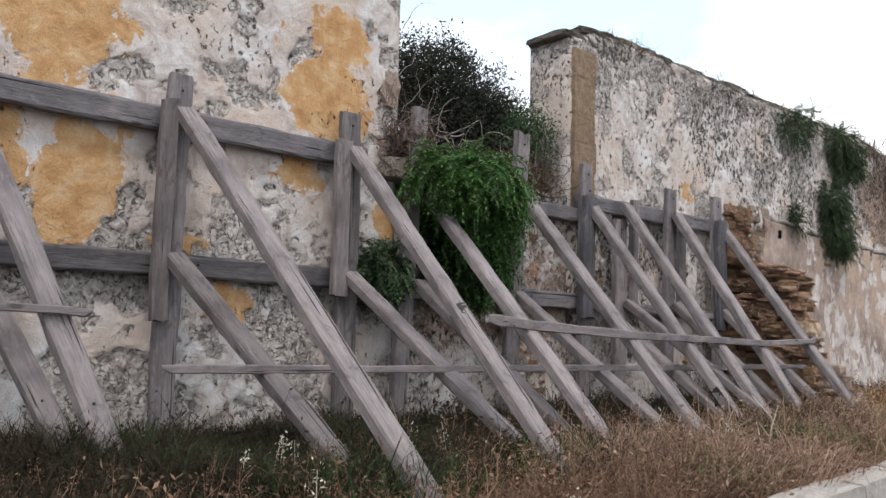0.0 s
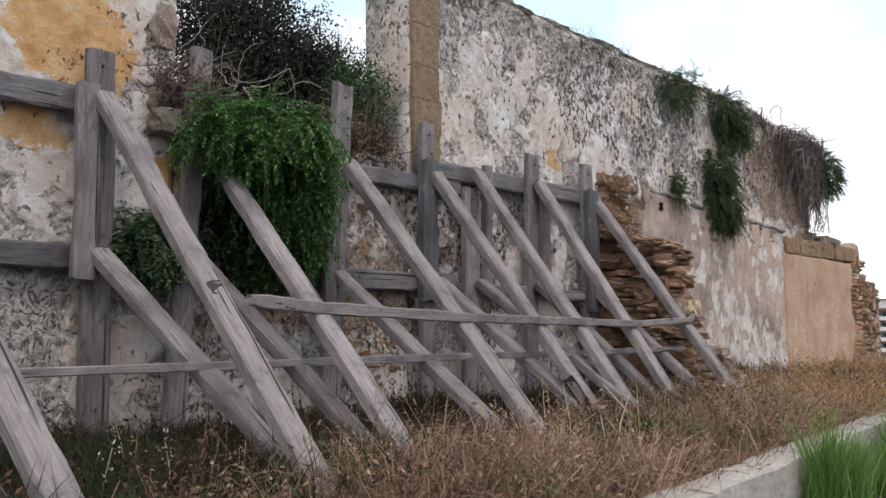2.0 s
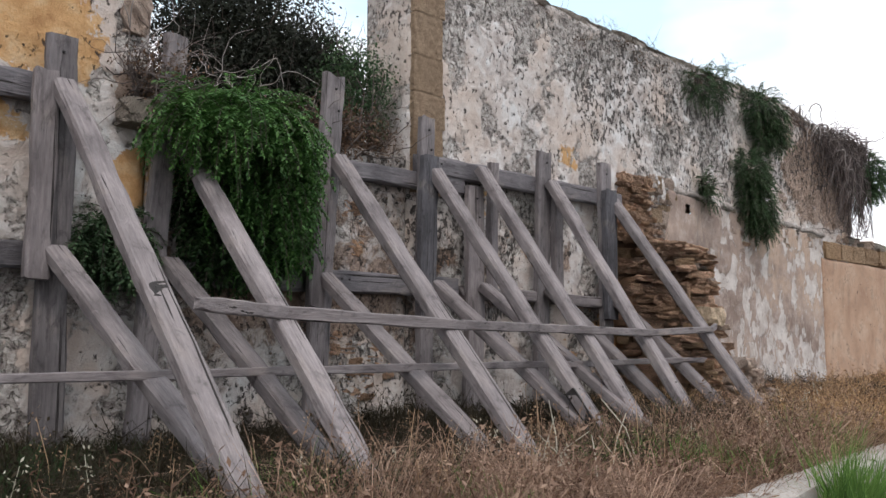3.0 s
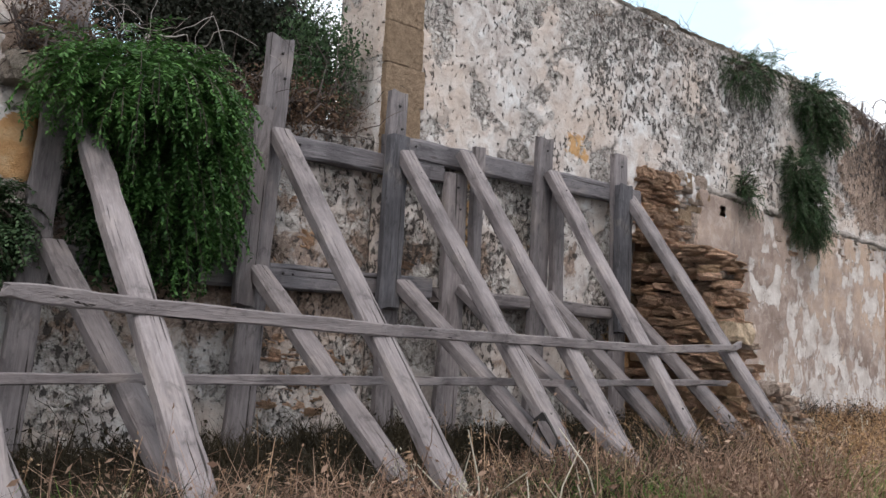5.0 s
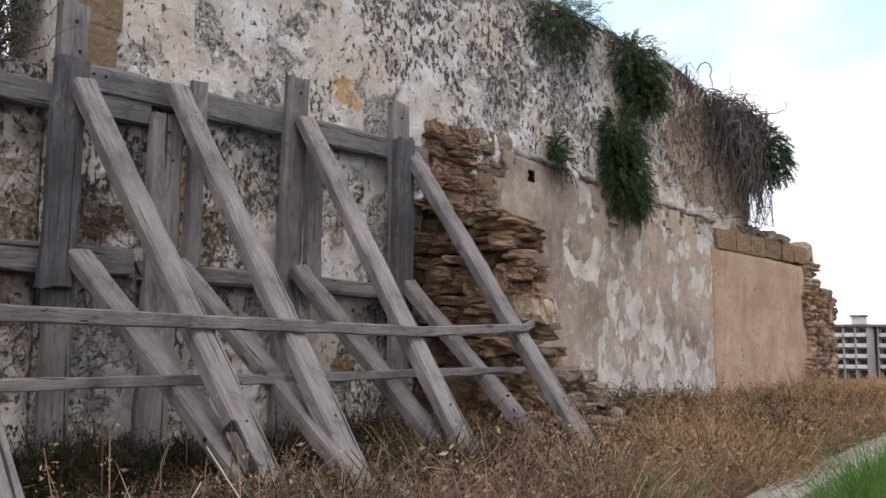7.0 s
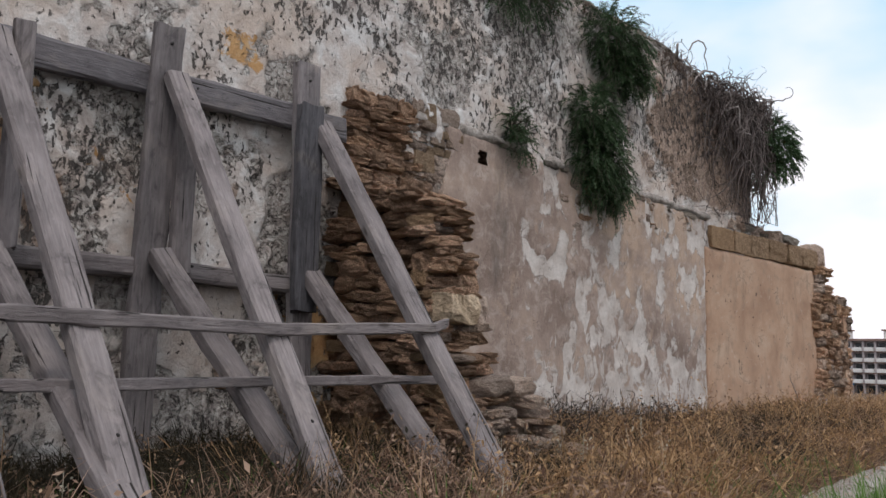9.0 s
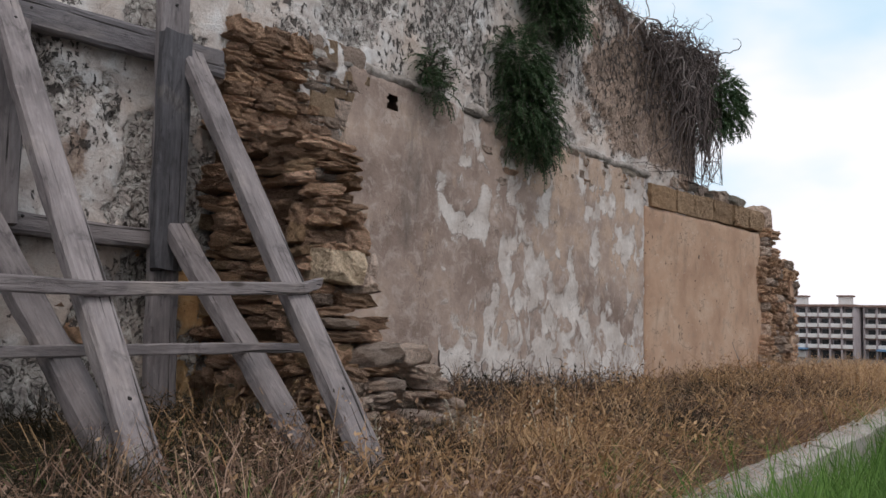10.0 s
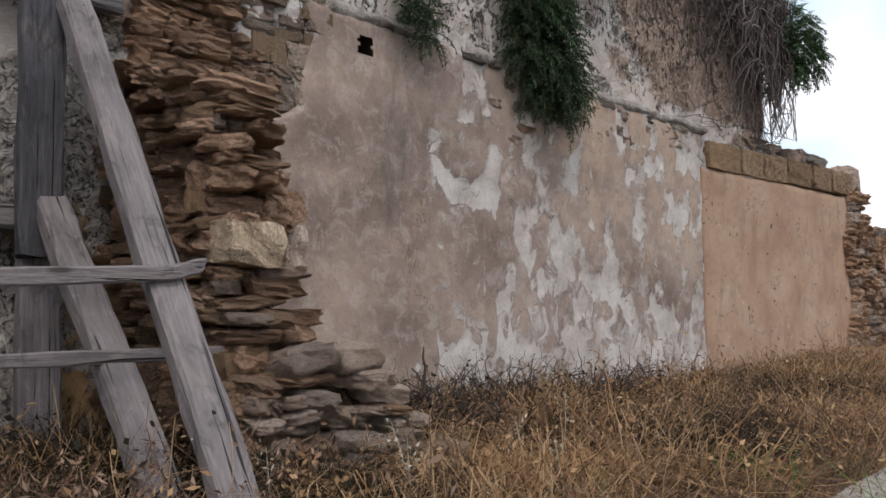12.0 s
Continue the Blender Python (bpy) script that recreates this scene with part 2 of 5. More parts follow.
def old_wood(name, dark, light):
    """Grain runs along the timber's own x axis."""
    m, nt, b = material(name, 0.85)
    g = noise_tex(nt, coords(nt, (1.6, 18, 18)), 4, 6, 0.62, 0.5)
    streak = noise_tex(nt, coords(nt, (0.7, 8, 8)), 2.4, 5, 0.6, 0.3)
    crack = noise_tex(nt, coords(nt, (0.4, 17, 17)), 2.0, 3, 0.5, 0.3)
    blot = noise_tex(nt, coords(nt, (2, 3, 3)), 1.1, 5, 0.6)
    mid = tuple(0.45 * a + 0.55 * c for a, c in zip(dark, light))
    col = ramp(nt, g, (0.25, dark), (0.45, mid), (0.6, light), (0.8, tuple(c * 1.2 for c in light)))
    col = mix(nt, 0.45, col, ramp(nt, streak, (0.3, tuple(c * 0.9 for c in dark)), (0.65, tuple(c * 1.15 for c in light))))
    col = mix(nt, ramp(nt, blot, (0.5, 0.0), (0.72, 0.5)), col, tuple(c * 0.6 for c in dark))
    col = mix(nt, ramp(nt, blot, (0.3, 0.4), (0.45, 0.0)), col, (0.38, 0.325, 0.285))
    stain = noise_tex(nt, coords(nt, (2.0, 5, 5)), 2.6, 6, 0.7, 0.6)
    col = mix(nt, ramp(nt, stain, (0.55, 0.0), (0.68, 0.65)), col, tuple(c * 0.6 for c in dark))
    col = mix(nt, ramp(nt, stain, (0.32, 0.4), (0.44, 0.0)), col, tuple(min(1, c * 1.45) for c in light))
    col = mix(nt, ramp(nt, crack, (0.315, 0.95), (0.345, 0.0)), col, (0.028, 0.024, 0.022))
    col = mix(nt, 1.0, col, ramp(nt, rnd(nt), (0.0, 0.72), (1.0, 1.18)), "MULTIPLY")
    knot = voronoi(nt, coords(nt, (2.2, 7, 7)), 1.0)
    col = mix(nt, ramp(nt, knot, (0.06, 0.8), (0.13, 0.0)), col, (0.05, 0.04, 0.035))
    base(nt, b, col)
    bump(nt, b, calc(nt, "ADD", g, ramp(nt, crack, (0.28, 0.0), (0.36, 1.0))), 0.8, 0.012)
    return m


def plant(name, dark, light, back=0.3, per_island=True, rough=0.7):
    m, nt, b = material(name, rough)
    src = island(nt) if per_island else rnd(nt)
    col = mix(nt, src, dark, light)
    col = mix(nt, ramp(nt, noise_tex(nt, coords(nt), 2.2, 3), (0.35, 0.0), (0.7, 0.45)), col, tuple(c * 0.55 for c in dark))
    base(nt, b, col)
    if back:
        tr = nt.nodes.new("ShaderNodeBsdfTranslucent")
        nt.links.new(col, tr.inputs["Color"])
        ms = nt.nodes.new("ShaderNodeMixShader")
        ms.inputs[0].default_value = back
        nt.links.new(b.outputs[0], ms.inputs[1])
        nt.links.new(tr.outputs[0], ms.inputs[2])
        nt.links.new(ms.outputs[0], nt.nodes["Material Output"].inputs["Surface"])
    return m


def simple(name, a, c, scale=6, rough=0.85, bmp=0.4, dist=0.01):
    m, nt, b = material(name, rough)
    n = noise_tex(nt, coords(nt), scale, 6, 0.65)
    col = mix(nt, ramp(nt, n, (0.3, 0.0), (0.7, 1.0)), a, c)
    col = mix(nt, ramp(nt, noise_tex(nt, coords(nt), scale * 0.17, 4), (0.45, 0.0), (0.7, 0.5)), col, tuple(x * 0.6 for x in a))
    base(nt, b, col)
    bump(nt, b, n, bmp, dist)
    return m


M_LIME = limewash()
M_GREY = grey_render()
M_TAN = tan_render()
M_RUBBLE = stone("rubble_stone", (0.28, 0.168, 0.118), (0.76, 0.50, 0.35), (0.78, 0.475, 0.28), 0.8)
M_SAND = stone("sandstone_block", (0.27, 0.17, 0.10), (0.50, 0.34, 0.215), (0.49, 0.31, 0.175))
M_PALE = stone("pale_stone", (0.40, 0.295, 0.24), (0.74, 0.58, 0.48), (0.70, 0.51, 0.385), 0.75)
M_YELLOW = stone("yellow_stone", (0.34, 0.245, 0.16), (0.60, 0.465, 0.33), (0.58, 0.44, 0.30))
M_QUOIN = stone("quoin_stone", (0.30, 0.20, 0.13), (0.52, 0.375, 0.255), (0.52, 0.36, 0.23), 0.3)
M_CORE = stone("earth_mortar", (0.10, 0.062, 0.045), (0.30, 0.20, 0.14), (0.28, 0.17, 0.105), 0.3)
M_COPE = stone("coping_stone", (0.19, 0.165, 0.14), (0.43, 0.38, 0.33), (0.44, 0.36, 0.28))
M_WOOD = old_wood("weathered_timber", (0.125, 0.106, 0.107), (0.26, 0.228, 0.224))
M_RAIL = old_wood("stained_timber", (0.075, 0.069, 0.074), (0.175, 0.16, 0.166))
M_POST = old_wood("post_timber", (0.10, 0.088, 0.09), (0.22, 0.196, 0.196))
M_DARKWOOD = old_wood("dark_timber", (0.045, 0.042, 0.046), (0.13, 0.125, 0.135))
M_CHAR = old_wood("charred_timber", (0.02, 0.018, 0.018), (0.06, 0.055, 0.052))
M_SHELF = simple("lichened_mortar", (0.20, 0.175, 0.155), (0.50, 0.45, 0.41), 14, 1.0, 1.0, 0.03)
M_EARTH = simple("dry_earth", (0.075, 0.052, 0.036), (0.16, 0.11, 0.075), 9, 1.0, 0.8, 0.05)
M_ASPHALT = simple("asphalt", (0.045, 0.045, 0.045), (0.08, 0.078, 0.075), 40, 0.95)
M_KERB = simple("old_concrete", (0.30, 0.27, 0.24), (0.50, 0.46, 0.42), 12, 0.95, 0.6, 0.02)
M_STRAW = plant("straw", (0.20, 0.118, 0.068), (0.68, 0.475, 0.305))
M_GOLD = plant("golden_straw", (0.30, 0.165, 0.08), (0.72, 0.475, 0.26))
M_DRYWEED = plant("pinkish_dead_weed", (0.14, 0.076, 0.052), (0.60, 0.415, 0.30))
M_RUST = plant("dead_weed", (0.10, 0.052, 0.034), (0.42, 0.265, 0.175))
# olive dead growth, taken near black to stand for shade under the wall
M_SHADEGRASS = plant("shade_grass", (0.020, 0.017, 0.010), (0.078, 0.060, 0.034))
M_GREEN = plant("fresh_grass", (0.07, 0.16, 0.03), (0.20, 0.34, 0.08))
M_LEAF = plant("bush_leaf", (0.036, 0.10, 0.026), (0.135, 0.28, 0.075), 0.25, True, 0.5)
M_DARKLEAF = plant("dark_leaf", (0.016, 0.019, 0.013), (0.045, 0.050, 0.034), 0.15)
# darker copy of the bush leaf, with shade put into the colour
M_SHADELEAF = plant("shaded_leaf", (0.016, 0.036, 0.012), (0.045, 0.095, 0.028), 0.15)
M_VINELEAF = plant("wall_plant_leaf", (0.036, 0.075, 0.034), (0.125, 0.20, 0.095), 0.25)
M_TWIG = plant("dry_twig", (0.08, 0.062, 0.056), (0.24, 0.195, 0.18), 0.0)
M_DARKTWIG = plant("dark_twig", (0.05, 0.038, 0.032), (0.13, 0.10, 0.085), 0.0)
M_PALETWIG = plant("bleached_twig", (0.26, 0.22, 0.20), (0.42, 0.375, 0.35), 0.0)
M_BROWNLEAF = plant("brown_leaf", (0.10, 0.06, 0.04), (0.22, 0.14, 0.09), 0.2)
M_FLOWER = plant("pale_seed_head", (0.55, 0.50, 0.38), (0.72, 0.68, 0.56), 0.2)

# ---------------------------------------------------------------- mesh helpers


def mesh_object(name, verts, faces, mat, parent=None, label="", smooth=False):
    me = bpy.data.meshes.new(name)
    if isinstance(faces, np.ndarray):
        n, k = faces.shape
        me.vertices.add(len(verts))
        me.vertices.foreach_set("co", np.asarray(verts, np.float32).ravel())
        me.loops.add(n * k)
        me.loops.foreach_set("vertex_index", faces.astype(np.int32).ravel())
        me.polygons.add(n)
        me.polygons.foreach_set("loop_start", np.arange(0, n * k, k, dtype=np.int32))
        me.update(calc_edges=True)
        me.validate()
    else:
        me.from_pydata([tuple(v) for v in verts], [], faces)
    me.materials.append(mat)
    if smooth:
        me.polygons.foreach_set("use_smooth", np.ones(len(me.polygons), bool))
    ob = new(name, me)
    if parent:
        ob.parent = parent
    if label:
        tagged(ob, label)
    return ob


def empty(name, label, category, group="", kind=""):
    return tagged(new(name), label, category, group, kind)


def block_mesh(name, sx, sy, sz, mat, seed, rough=0.12, cuts=2, corner=0.86, edge=0.95, smooth=False):
    """A rough-hewn stone: a box cut into a grid, its corners rounded, its faces uneven."""
    bm = bmesh.new()
    bmesh.ops.create_cube(bm, size=1)
    bmesh.ops.subdivide_edges(bm, edges=bm.edges[:], cuts=cuts - 1, use_grid_fill=True)
    r = random.Random(seed)
    for v in bm.verts:
        n = sum(abs(abs(c) - 0.5) < 1e-4 for c in v.co)
        v.co *= {3: corner, 2: edge}.get(n, 1.0)
        v.co += Vector([r.uniform(-rough, rough) for _ in range(3)])
        v.co = Vector((v.co.x * sx, v.co.y * sy, v.co.z * sz))
    me = bpy.data.meshes.new(name)
    bm.to_mesh(me)
    bm.free()
    me.materials.append(mat)
    if smooth:
        me.polygons.foreach_set("use_smooth", np.ones(len(me.polygons), bool))
    return me


def piece(name, me, parent, m):
    ob = new(name, me)
    ob.parent = parent
    ob.matrix_basis = m
    return ob


def tubes(paths, sides=4):
    """Verts and quads of thin tapered tubes; a path is a list of (point, radius)."""
    vs, fs = [], []
    for path in paths:
        pts = [Vector(p) for p, _ in path]
        start = len(vs)
        for i, (p, (_, r)) in enumerate(zip(pts, path)):
            d = (pts[min(i + 1, len(pts) - 1)] - pts[max(i - 1, 0)])
            d = d.normalized() if d.length > 1e-6 else Vector((0, 0, 1))
            a = d.cross(Vector((0.31, 0.87, 0.38))).normalized()
            c = d.cross(a)
            for k in range(sides):
                t = 2 * math.pi * k / sides
                vs.append(p + r * (math.cos(t) * a + math.sin(t) * c))
        for i in range(len(pts) - 1):
            for k in range(sides):
                q = start + i * sides
                fs.append((q + k, q + (k + 1) % sides, q + sides + (k + 1) % sides, q + sides + k))
    return np.array([tuple(v) for v in vs]), np.array(fs)


def leaves(pos, direction, normal, length, width):
    """Quads for small leaves: arrays of base points, ways, normals, sizes; each leaf is a bent pair of quads."""
    d = direction / np.linalg.norm(direction, axis=1, keepdims=True)
    s = np.cross(d, normal)
    s /= np.linalg.norm(s, axis=1, keepdims=True) + 1e-9
    n = np.cross(s, d)
    L, Wd = length[:, None], width[:, None] / 2
    p0 = pos
    p1, p2 = pos + d * L * 0.5 + s * Wd, pos + d * L * 0.5 - s * Wd
    p3 = pos + d * L - n * L * 0.18
    v = np.stack([p0, p1, p3, p2], 1).reshape(-1, 3)
    f = np.arange(len(v)).reshape(-1, 4)
    return v, f


def blades(x, y, z, height, width, lean, rng, droop=0.35, w=None):
    """Grass blades: arrays of roots, heights, widths and leans."""
    n = len(x)
    a = rng.uniform(0, 2 * np.pi, n)
    if w is None:
        w = rng.uniform(0, 2 * np.pi, n)
    side = np.stack([np.cos(a), np.sin(a), np.zeros(n)], 1) * width[:, None] / 2
    way = np.stack([np.cos(w), np.sin(w), np.zeros(n)], 1) * (lean * height)[:, None]
    root = np.stack([x, y, z], 1)
    up = np.zeros((n, 3))
    up[:, 2] = height
    mid = root + up * 0.55 + way * 0.35
    tip = root + up * np.clip(1 - droop * lean[:, None], 0.15, 1) + way
    v = np.stack([root - side, root + side, mid + side * 0.8, mid - side * 0.8, tip + side * 0.15, tip - side * 0.15], 1).reshape(-1, 3)
    q = (np.arange(n) * 6)[:, None]
    f = np.concatenate([q + np.array([[0, 1, 2, 3]]), q + np.array([[3, 2, 4, 5]])])
    return v, f

# ---------------------------------------------------------------- ground
ROAD, VERGE, WALL = 0.30, 0.70, 6.24


def kerb_y(x):
    return 2.57 + 0.09 * (np.clip(x, -30, 45) - 5.4)


def ground_z(x, y):
    s = y - kerb_y(x)
    t = np.clip(s / (6.2 - kerb_y(x)), 0, 1)
    z = np.where(s > -0.13, VERGE - 0.03 + 0.10 * t, ROAD)
    z = z + np.where(s > 0.1, 0.07 * (fbm(x * 1.3, y * 1.3, 5) - 0.5) + 0.10 * (fbm(x * 0.35, y * 0.35, 9) - 0.5), 0.0)
    return z - 0.033 * np.clip(x - 24, 0, 226)


def build_ground():
    xs = np.unique(np.concatenate([np.linspace(-400, -20, 12), np.linspace(-20, 0, 21), np.arange(0, 26, 0.25), np.geomspace(26, 2500, 40)]))
    ss = np.unique(np.concatenate([-np.geomspace(0.7, 2500, 22), [-0.5, -0.3, -0.14, -0.12, -0.05], np.arange(0.1, 5.2, 0.2), np.geomspace(5.3, 2500, 24)]))
    X, S = np.meshgrid(xs, ss)
    Y = S + kerb_y(X)
    Z = ground_z(X, Y)
    v = np.stack([X, Y, Z], -1).reshape(-1, 3)
    w, h = len(xs), len(ss)
    i = (np.arange(h - 1)[:, None] * w + np.arange(w - 1)[None]).ravel()
    f = np.stack([i, i + 1, i + w + 1, i + w], 1)
    ob = mesh_object("ground", v, f, M_EARTH, smooth=True)
    ob.data.materials.append(M_ASPHALT)
    on_road = (S[:-1, :-1].ravel() < -0.14).astype(np.int32)
    ob.data.polygons.foreach_set("material_index", on_road)
    return tagged(ob, "dry bare earth verge beside a worn road", "ground", kind="structure")


build_ground()

# ---------------------------------------------------------------- walls


def relief_wall(name, x0, x1, z0, top, y, depth, mat, relief, masks, step=0.03, label="", left=None, right=None, gap=None):
    """A wall with a weathered front. top, left and right give ragged edges; relief and masks work on arrays of x and z."""
    nu, nv = int((x1 - x0) / step) + 1, int((top(np.array([(x0 + x1) / 2.0]))[0] - z0) / step) + 1
    U, V = np.meshgrid(np.linspace(0, 1, nu), np.linspace(0, 1, nv))
    Xs = x0 + U * (x1 - x0)
    Z = z0 + V * (top(Xs) - z0)
    lo = left(Z) if left else np.full_like(Z, x0)
    hi = right(Z) if right else np.full_like(Z, x1)
    X = lo + U * (hi - lo)
    out = relief(X, Z)
    edge = np.minimum(np.minimum(U, 1 - U) * (x1 - x0), (1 - V) * 4.0)
    Y = y - out * np.clip(edge / 0.06, 0, 1)
    front = np.stack([X, Y, Z], -1).reshape(-1, 3)
    i = (np.arange(nv - 1)[:, None] * nu + np.arange(nu - 1)[None]).ravel()
    f = np.stack([i, i + 1, i + nu + 1, i + nu], 1)
    if gap:
        c = front[f].mean(1)
        f = f[~((np.abs(c[:, 0] - gap[0]) < gap[2] + 0.012 * np.sin(c[:, 2] * 90)) & (np.abs(c[:, 2] - gap[1]) < gap[2]))]
    n = len(front)
    rear = front.copy()
    rear[:, 1] = y + depth
    rim = np.concatenate([np.arange(nu), np.arange(1, nv) * nu + nu - 1, (nv - 1) * nu + np.arange(nu - 2, -1, -1), np.arange(nv - 2, 0, -1) * nu])
    cuts = np.linspace(0, 1, 7)[1:]
    vs, fs, prev = [front], [f], rim
    for k, c in enumerate(cuts):
        ring = front[rim].copy()
        ring[:, 1] = ring[:, 1] * (1 - c) + (y + depth) * c
        ring[:, 2] += np.where(ring[:, 2] > z0 + 0.3, 0.05 * (fbm(ring[:, 0] * 3 + 5 * c, ring[:, 2] * 3, 31) - 0.5), 0)
        ids = n + k * len(rim) + np.arange(len(rim))
        vs.append(ring)
        fs.append(np.stack([np.roll(prev, -1), prev, ids, np.roll(ids, -1)], 1))
        prev = ids
    v = np.concatenate(vs)
    ob = mesh_object(name, v, np.concatenate(fs), mat, label=label)
    for key, fn in masks.items():
        a = ob.data.attributes.new(key, "FLOAT", "POINT")
        a.data.foreach_set("value", np.asarray(fn(v[:, 0] + 0.37 * (v[:, 1] - y), v[:, 2]), np.float32))
    return tagged(ob, label, "wall", kind="structure")


HOLE = (12.82, 3.33)


def spot(x, z, cx, cz, rx, rz, seed, rag=0.9):
    """A worn patch with a ragged outline: above 0.5 inside."""
    d = np.sqrt(((x - cx) / rx) ** 2 + ((z - cz) / rz) ** 2)
    return np.clip(1.0 - 0.5 * d + rag * (fbm(x * 2.6, z * 2.6, seed) - 0.5), 0, 1)


def many(x, z, spots):
    out = np.zeros_like(x)
    for k, s in enumerate(spots):
        out = np.maximum(out, spot(x, z, *s, 40 + k))
    return out


OCHRE = [(2.05, 3.75, 0.42, 0.5), (4.25, 3.72, 0.52, 0.40), (2.25, 2.75, 0.5, 0.35), (2.1, 2.4, 0.22, 0.25), (4.05, 2.98, 0.28, 0.2),
         (1.5, 2.9, 0.5, 0.5), (4.45, 4.3, 0.3, 0.35), (3.4, 1.85, 0.25, 0.14), (5.1, 2.75, 0.16, 0.2), (0.6, 3.4, 0.7, 0.7), (3.15, 2.3, 0.3, 0.08)]


def ochre_one(x, z):
    return many(x, z, OCHRE)


def flake_one(x, z):
    n = fbm(x * 3.1, z * 3.1, 3, 5, 0.6)
    return np.clip(0.235 + 0.45 * step01(0.42, 0.66, n) - 0.34 * (many(x, z, OCHRE) > 0.5) + 0.17 * step01(1.8, 3.2, x) * step01(3.4, 2.4, z) * step01(5.3, 4.8, x), 0, 1)


def pit_one(x, z):
    return 0.29 + 0.24 * step01(0.45, 0.68, fbm(x * 2.3, z * 2.3, 77))


def flat0(x, z):
    return np.zeros_like(x)


def relief_one(x, z):
    fl = flake_one(x, z)
    return 0.03 * fbm(x * 0.7, z * 0.7, 6) + 0.022 * (1 - step01(0.42, 0.55, fl)) + 0.03 * (fbm(x * 7, z * 7, 8, 3) - 0.5) * step01(0.4, 0.6, fl) + 0.012 * fbm(x * 14, z * 14, 4, 2)


def level(h, amp=0.0, f=1.5, seed=1):
    return lambda x: h + amp * (fbm(x * f, x * 0 + 0.5, seed, 4) - 0.5)


relief_wall("wall_1", -5.0, 5.2, 0.45, level(6.6, 0.2), WALL, 0.6, M_LIME, relief_one,
            {"ochre": ochre_one, "flake": flake_one, "pit": pit_one, "bare": flat0, "lichen": flat0}, 0.025,
            "tall old wall with flaking white limewash and ochre patches")


def bare_gap(x, z):
    return 0.30 + 0.5 * fbm(x * 2.2, z * 2.2, 15) * step01(0.9, 1.9, z)


relief_wall("wall_2", 5.203, 7.767, 0.45, level(3.28, 0.22, 2.2, 12), WALL + 0.02, 0.55, M_LIME,
            lambda x, z: 0.05 * fbm(x * 5, z * 5, 18, 4) + 0.02 * fbm(x * 1.2, z * 1.2, 2),
            {"ochre": lambda x, z: spot(x, z, 5.4, 2.8, 0.25, 0.3, 61), "flake": lambda x, z: 0.6 * fbm(x * 2, z * 2, 23) + 0.16, "pit": lambda x, z: 0.42 + 0.3 * fbm(x * 2, z * 2, 29),
             "bare": bare_gap, "lichen": lambda x, z: 0.75 * step01(2.95, 3.2, z)}, 0.03, "low broken wall of stained plaster and rubble")


def flake_two(x, z):
    n = fbm(x * 3.6, z * 2.6, 53, 5, 0.62)
    up = step01(3.3, 3.7, z)
    return np.clip(0.26 - 0.06 * up + (0.5 - 0.15 * up) * step01(0.4, 0.66, n) + 0.22 * step01(4.4, 5.2, z) + 0.06 * step01(10.0, 12.5, x) * up + 0.08 * step01(10.5, 8.5, x) * up, 0, 1)


def pit_two(x, z):
    n = fbm(x * 1.7, z * 1.1, 88, 4)
    return 0.41 + 0.18 * step01(0.38, 0.62, n) + 0.04 * step01(3.3, 4.0, z) + 0.06 * step01(11.0, 9.0, x)


def bare_two(x, z):
    a = many(x, z, [(8.2, 2.35, 0.3, 0.2), (8.95, 2.4, 0.26, 0.36), (10.15, 2.5, 0.2, 0.36), (7.9, 1.6, 0.4, 0.4), (9.2, 1.5, 0.3, 0.2), (10.2, 1.5, 0.25, 0.25), (11.5, 3.15, 0.8, 0.25), (17.9, 4.2, 1.3, 0.9)])
    return a * 0.75 + 0.36 * step01(11.5, 15.0, x) * step01(3.4, 3.7, z)


def lichen_two(x, z):
    return 0.62 * step01(4.75, 5.35, z + 0.5 * (fbm(x * 1.2, z * 0.5, 71) - 0.5)) + 0.2 * step01(1.5, 0.9, z)


def relief_two(x, z):
    fl, pt = flake_two(x, z), pit_two(x, z)
    return (0.03 * fbm(x * 0.7, z * 0.7, 16) + 0.02 * (1 - step01(0.42, 0.55, fl)) + 0.04 * (fbm(x * 9, z * 6, 28, 3) - 0.5) * step01(0.35, 0.6, pt)
            + 0.012 * fbm(x * 15, z * 15, 34, 2))


WALL_TWO_TOP = lambda x: 5.36 + 0.1 * (fbm(x * 1.6, x * 0, 13, 4) - 0.5) - 0.35 * step01(16.2, 18.6, x) - 0.18 * step01(8.3, 7.77, x)
relief_wall("wall_3", 7.77, 18.8, 0.45, WALL_TWO_TOP, WALL, 0.6, M_LIME, relief_two,
            {"ochre": lambda x, z: many(x, z, [(10.15, 3.65, 0.2, 0.18), (9.4, 2.7, 0.3, 0.35), (8.7, 2.6, 0.2, 0.5), (10.95, 1.7, 0.34, 0.9)]) * 0.75 + 0.12 * fbm(x, z, 3),
             "flake": flake_two, "pit": pit_two, "bare": bare_two, "lichen": lichen_two}, 0.025,
            "long old wall with pitted flaking limewash and grey top", gap=(*HOLE, 0.10))


def flake_grey(x, z):
    n = fbm(x * 4.2 + 0.8 * fbm(x * 2, z * 2, 5), z * 2.9, 93, 3, 0.5)
    r = np.sqrt((x - 13.77) ** 2 + ((z - 2.72) * 1.1) ** 2)
    ring = np.exp(-((r - 0.33) / 0.07) ** 2) * step01(2.95, 2.65, z)
    return np.clip(0.21 + (0.15 + 0.22 * step01(0.42, 0.66, n)) * step01(12.9, 14.0, x) + 0.16 * step01(1.9, 1.1, z) * step01(12.8, 13.6, x) + 0.3 * ring - 0.12 * (r < 0.24), 0, 1)


